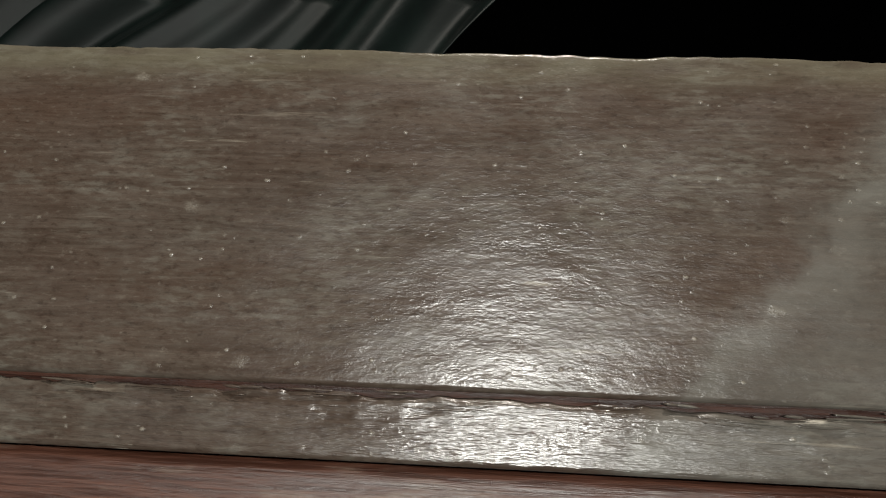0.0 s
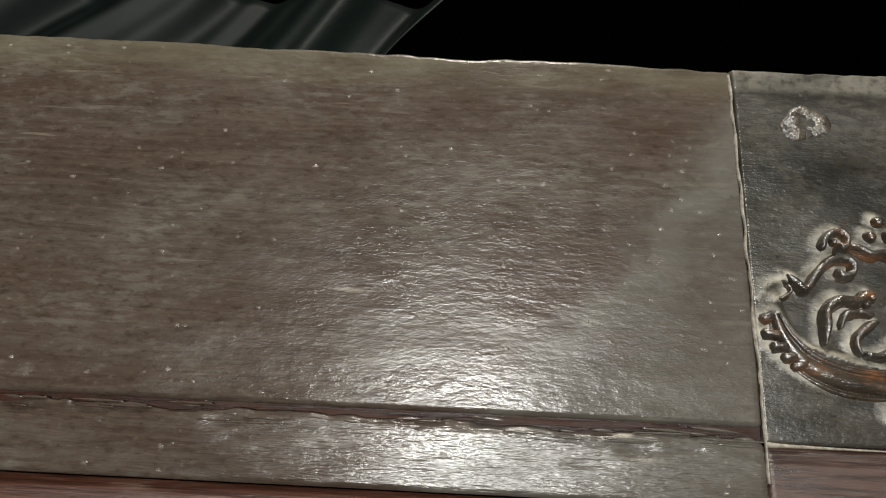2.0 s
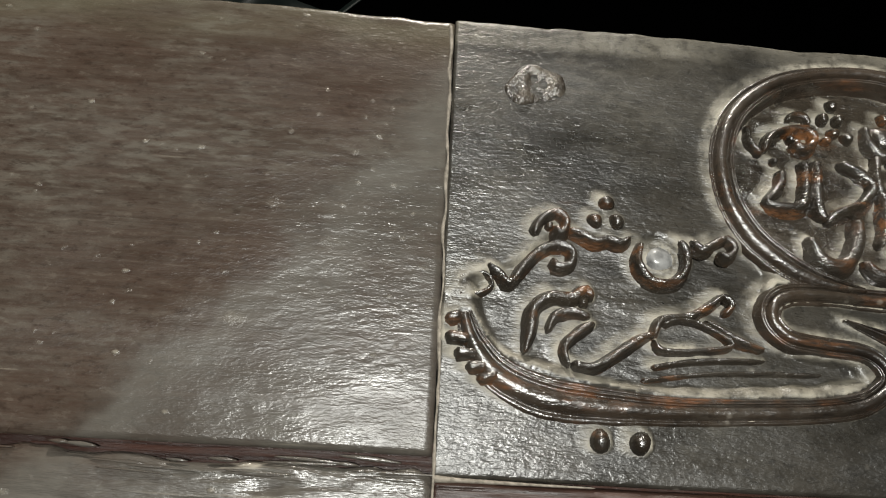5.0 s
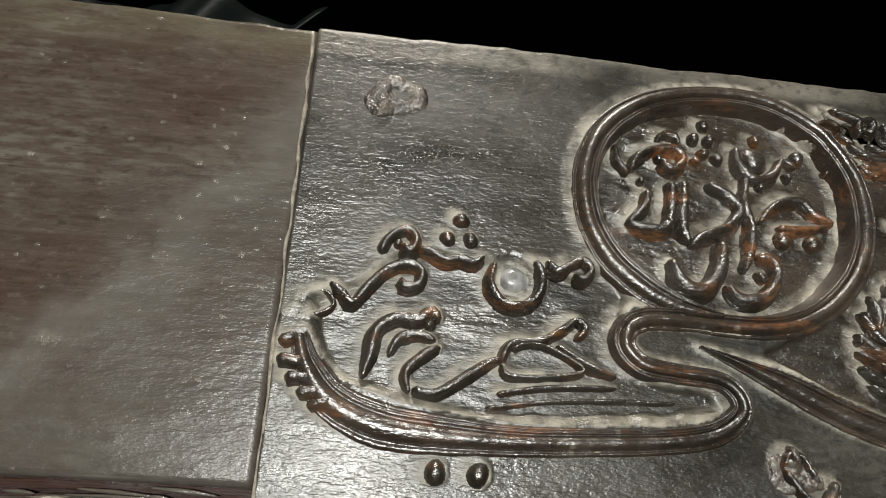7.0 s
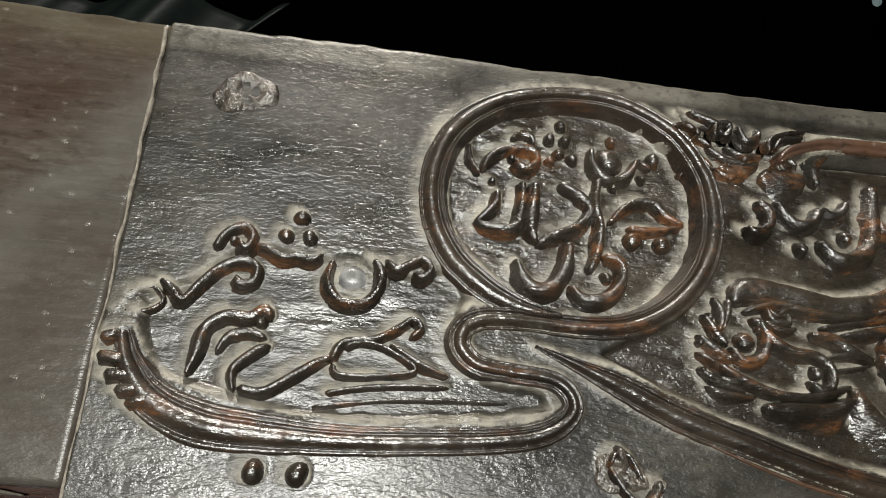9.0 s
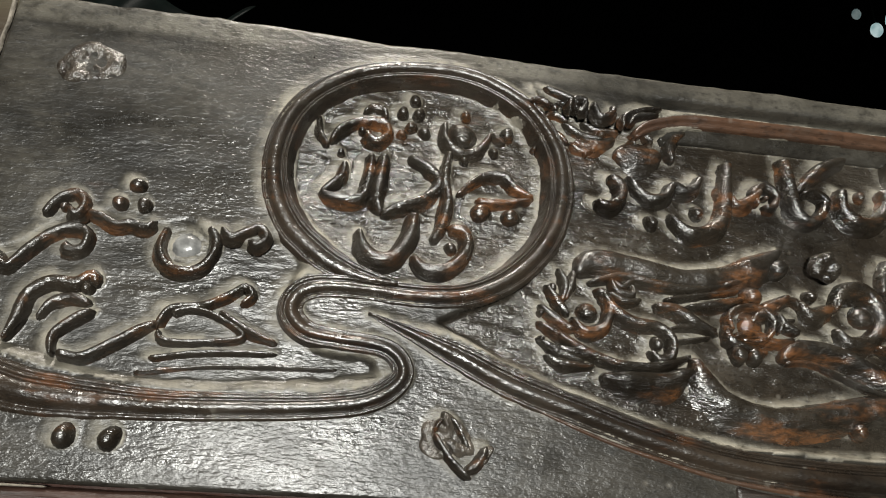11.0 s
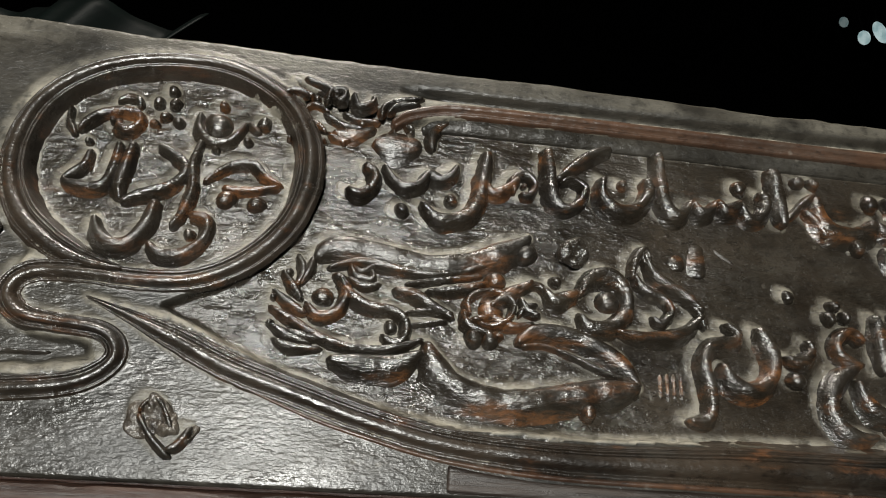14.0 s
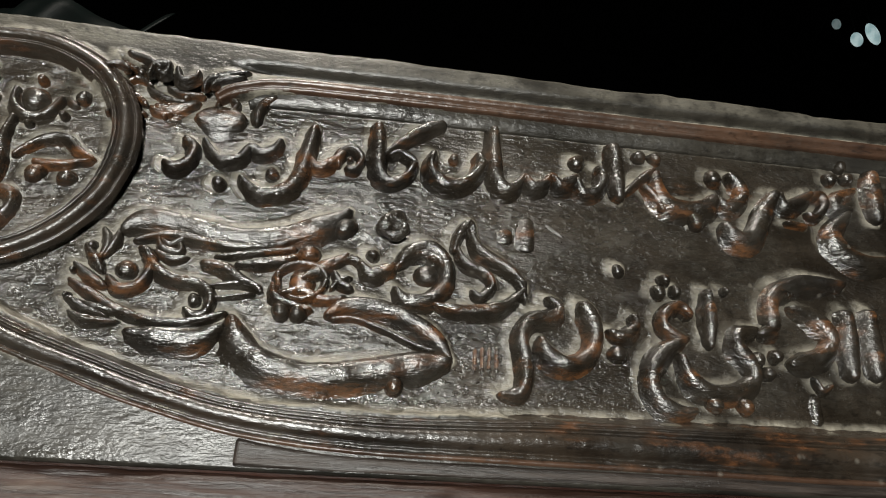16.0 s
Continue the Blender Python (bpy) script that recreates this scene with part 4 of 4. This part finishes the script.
def paint_lit_dust(ob, u0, v0, u1, v1, cell=0.5):
    """Pale dust and a painted lit tone on the ground up and to one side of every carved ridge, and dust along the
    board's top.
    """
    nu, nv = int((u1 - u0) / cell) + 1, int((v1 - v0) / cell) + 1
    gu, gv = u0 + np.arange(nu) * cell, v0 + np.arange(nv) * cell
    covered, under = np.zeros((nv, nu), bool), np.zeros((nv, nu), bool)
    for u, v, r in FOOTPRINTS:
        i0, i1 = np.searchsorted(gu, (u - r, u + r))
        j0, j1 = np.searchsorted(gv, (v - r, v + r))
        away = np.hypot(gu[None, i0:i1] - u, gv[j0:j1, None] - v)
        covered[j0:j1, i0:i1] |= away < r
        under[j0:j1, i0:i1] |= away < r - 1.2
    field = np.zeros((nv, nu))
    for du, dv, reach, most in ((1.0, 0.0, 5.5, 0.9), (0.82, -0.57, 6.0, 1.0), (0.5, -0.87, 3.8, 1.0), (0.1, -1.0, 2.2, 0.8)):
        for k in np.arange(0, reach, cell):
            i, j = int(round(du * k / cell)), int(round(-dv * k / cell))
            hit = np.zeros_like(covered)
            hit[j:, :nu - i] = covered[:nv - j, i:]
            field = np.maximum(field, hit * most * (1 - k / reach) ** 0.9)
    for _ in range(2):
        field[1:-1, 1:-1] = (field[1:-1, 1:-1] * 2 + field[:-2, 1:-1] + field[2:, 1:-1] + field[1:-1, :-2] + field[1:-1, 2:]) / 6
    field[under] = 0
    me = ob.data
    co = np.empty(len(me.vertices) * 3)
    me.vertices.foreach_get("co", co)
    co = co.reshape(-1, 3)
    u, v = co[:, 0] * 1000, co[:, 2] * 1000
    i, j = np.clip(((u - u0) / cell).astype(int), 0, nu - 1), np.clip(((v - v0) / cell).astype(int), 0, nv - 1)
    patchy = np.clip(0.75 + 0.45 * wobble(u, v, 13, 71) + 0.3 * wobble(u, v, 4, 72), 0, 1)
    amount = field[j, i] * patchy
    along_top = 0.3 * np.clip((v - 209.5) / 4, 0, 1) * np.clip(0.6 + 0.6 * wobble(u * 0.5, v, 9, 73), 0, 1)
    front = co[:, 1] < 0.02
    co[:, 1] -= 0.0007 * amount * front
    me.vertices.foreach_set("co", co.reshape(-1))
    # the attribute carries the dust and the painted lit tone together
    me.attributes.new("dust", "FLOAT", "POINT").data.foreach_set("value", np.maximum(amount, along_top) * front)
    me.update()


paint_lit_dust(panel_board, 226, 27, 900, 227)



# ---- wooden pegs ----


def rough_peg(u, v, ru, rv, height, turn, seed, label, material=PEG):
    """A broken peg end: an uneven lump with a hollow heart."""
    peg = thing("wooden_peg", label, "peg")
    bm, rings = bmesh.new(), []
    for r in (1.0, 0.93, 0.8, 0.62, 0.45, 0.3, 0.15):
        ring = []
        for k in range(28):
            a = k * math.tau / 28
            q = r * (1 + 0.09 * math.sin(3 * a + seed) + 0.06 * math.sin(5 * a + 2 * seed))
            x, z = q * ru * math.cos(a), q * rv * math.sin(a)
            x, z = x * math.cos(turn) - z * math.sin(turn), x * math.sin(turn) + z * math.cos(turn)
            rise = (1 - r ** 6) * (0.6 + 0.55 * float(wobble(x, z, 4.5, seed)) + 0.35 * float(wobble(x, z, 2.0, seed + 1)) - 0.5 * max(0.0, 1 - abs(r - 0.15) / 0.35))
            ring.append(bm.verts.new(((u + x) / 1000, (0.3 - height * rise if r < 0.99 else 2.0) / 1000, (v + z) / 1000)))
        rings.append(ring)
    for a, b in zip(rings, rings[1:]):
        for k in range(28):
            bm.faces.new((a[k], a[(k + 1) % 28], b[(k + 1) % 28], b[k]))
    bm.faces.new(rings[-1])
    part("peg_end", bm, material, peg)
    return peg


rough_peg(262, 192, 14.5, 10.0, 3.2, 0.25, 3, "round wooden peg end, broken and dusty, in the panel")
rough_peg(417, 50, 10, 7.5, 2.6, 0.2, 8, "pale chipped patch round a wooden peg in the panel")
rough_peg(421.5, 51.0, 9.5, 5.0, 5.0, -0.95, 12, "dark splintered wooden peg end set aslant")
rough_peg(432.5, 45.0, 4.5, 2.6, 4.0, 0.9, 15, "dark splinter beside a wooden peg end")
rough_peg(583, 133, 7.5, 7.0, 3.5, 0.4, 18, "square worn dark peg end in the carved ground", GROUND)

# ---- dark hall behind ----
curtain = new("curtain")
tagged(curtain, "black satin drape hanging in slanting folds", "curtain")
cu, cz = np.meshgrid(np.linspace(-2.4, -0.14, 220), np.linspace(0.02, 2.62, 110))
cu = cu + 0.9 * (cz - 2.4)
phase = cu - 0.9 * (cz - 2.4) + 0.05 * np.sin(cu * 5 + cz * 3)
fold = 0.045 * np.sin(phase * 17 + 1.3 * np.sin(phase * 5.0)) + 0.006 * np.sin(phase * 55 + cz * 2)
cv = np.stack([cu, 1.45 + fold, cz], -1).reshape(-1, 3)
ci = np.arange(cv.shape[0]).reshape(cu.shape)
drape = mesh_object("drape", cv.tolist(), np.stack([ci[:-1, :-1], ci[:-1, 1:], ci[1:, 1:], ci[1:, :-1]], -1).reshape(-1, 4).tolist(), SATIN)
drape.parent = curtain
solid = drape.modifiers.new("thickness", "SOLIDIFY")
solid.thickness = 0.004


def slab(name, x0, x1, y0, y1, z0, z1, label):
    bm = bmesh.new()
    bmesh.ops.create_cube(bm, size=1)
    bmesh.ops.transform(bm, matrix=Matrix.Translation(((x0 + x1) / 2, (y0 + y1) / 2, (z0 + z1) / 2)) @ Matrix.Diagonal((x1 - x0, y1 - y0, z1 - z0, 1)), verts=bm.verts)
    me = bpy.data.meshes.new(name)
    bm.to_mesh(me)
    bm.free()
    me.materials.append(PLASTER)
    return tagged(new(name, me), label, "", "", "structure")


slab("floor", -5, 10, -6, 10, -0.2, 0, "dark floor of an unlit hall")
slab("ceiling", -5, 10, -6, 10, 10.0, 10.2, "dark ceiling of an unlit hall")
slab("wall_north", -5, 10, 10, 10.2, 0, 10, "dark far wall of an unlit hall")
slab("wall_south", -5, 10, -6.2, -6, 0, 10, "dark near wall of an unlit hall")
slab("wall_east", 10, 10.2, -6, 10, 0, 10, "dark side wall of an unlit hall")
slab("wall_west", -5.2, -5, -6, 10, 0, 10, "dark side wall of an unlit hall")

# posts that carry the boards
for x in (-0.36, 0.84):
    post = new("support_post")
    tagged(post, "dark square timber post behind the boards", "post", "posts")
    post.location = (x, 0.4245, 0)
    bm = bmesh.new()
    bmesh.ops.create_cube(bm, size=1)
    bmesh.ops.transform(bm, matrix=Matrix.Translation((0, 0, 0.82)) @ Matrix.Diagonal((0.07, 0.08, 1.64, 1)), verts=bm.verts)
    bmesh.ops.bevel(bm, geom=bm.edges[:], offset=0.006, segments=2, affect="EDGES")
    part("post_timber", bm, RED, post)


def distant_lamp(x, y, z, rx, rz, lean, label):
    lamp = new("hanging_lamp")
    lamp.location = (x, y, z)
    tagged(lamp, label, "lamp", "distant lamps")
    bm = bmesh.new()
    bmesh.ops.create_uvsphere(bm, u_segments=24, v_segments=14, radius=1)
    bmesh.ops.transform(bm, matrix=pose(0, 0, 0, 0, lean, 0) @ Matrix.Diagonal((rx, rx, rz, 1)), verts=bm.verts)
    part("globe", bm, DIM_GLASS if "dim" in label else GLASS, lamp)
    bm = bmesh.new()
    bmesh.ops.create_cone(bm, cap_ends=True, segments=8, radius1=0.008, radius2=0.008, depth=10.0 - z - rz)
    bmesh.ops.translate(bm, vec=(0, 0, rz + (10.0 - z - rz) / 2), verts=bm.verts)
    part("cord", bm, PLASTER, lamp)


distant_lamp(0.51 + 0.958 * 7, 0.08 + 7, 1.518 + 1.012 * 7, 0.060, 0.085, -8, "small dim lamp globe glowing far off in the dark")
distant_lamp(0.51 + 0.998 * 7, 0.08 + 7, 1.518 + 0.977 * 7, 0.080, 0.115, -8, "bright bluish white lamp globe far off in the dark")
distant_lamp(0.51 + 1.040 * 7, 0.08 + 7, 1.518 + 0.998 * 7, 0.080, 0.19, -14, "long bluish white lamp tube far off in the dark")
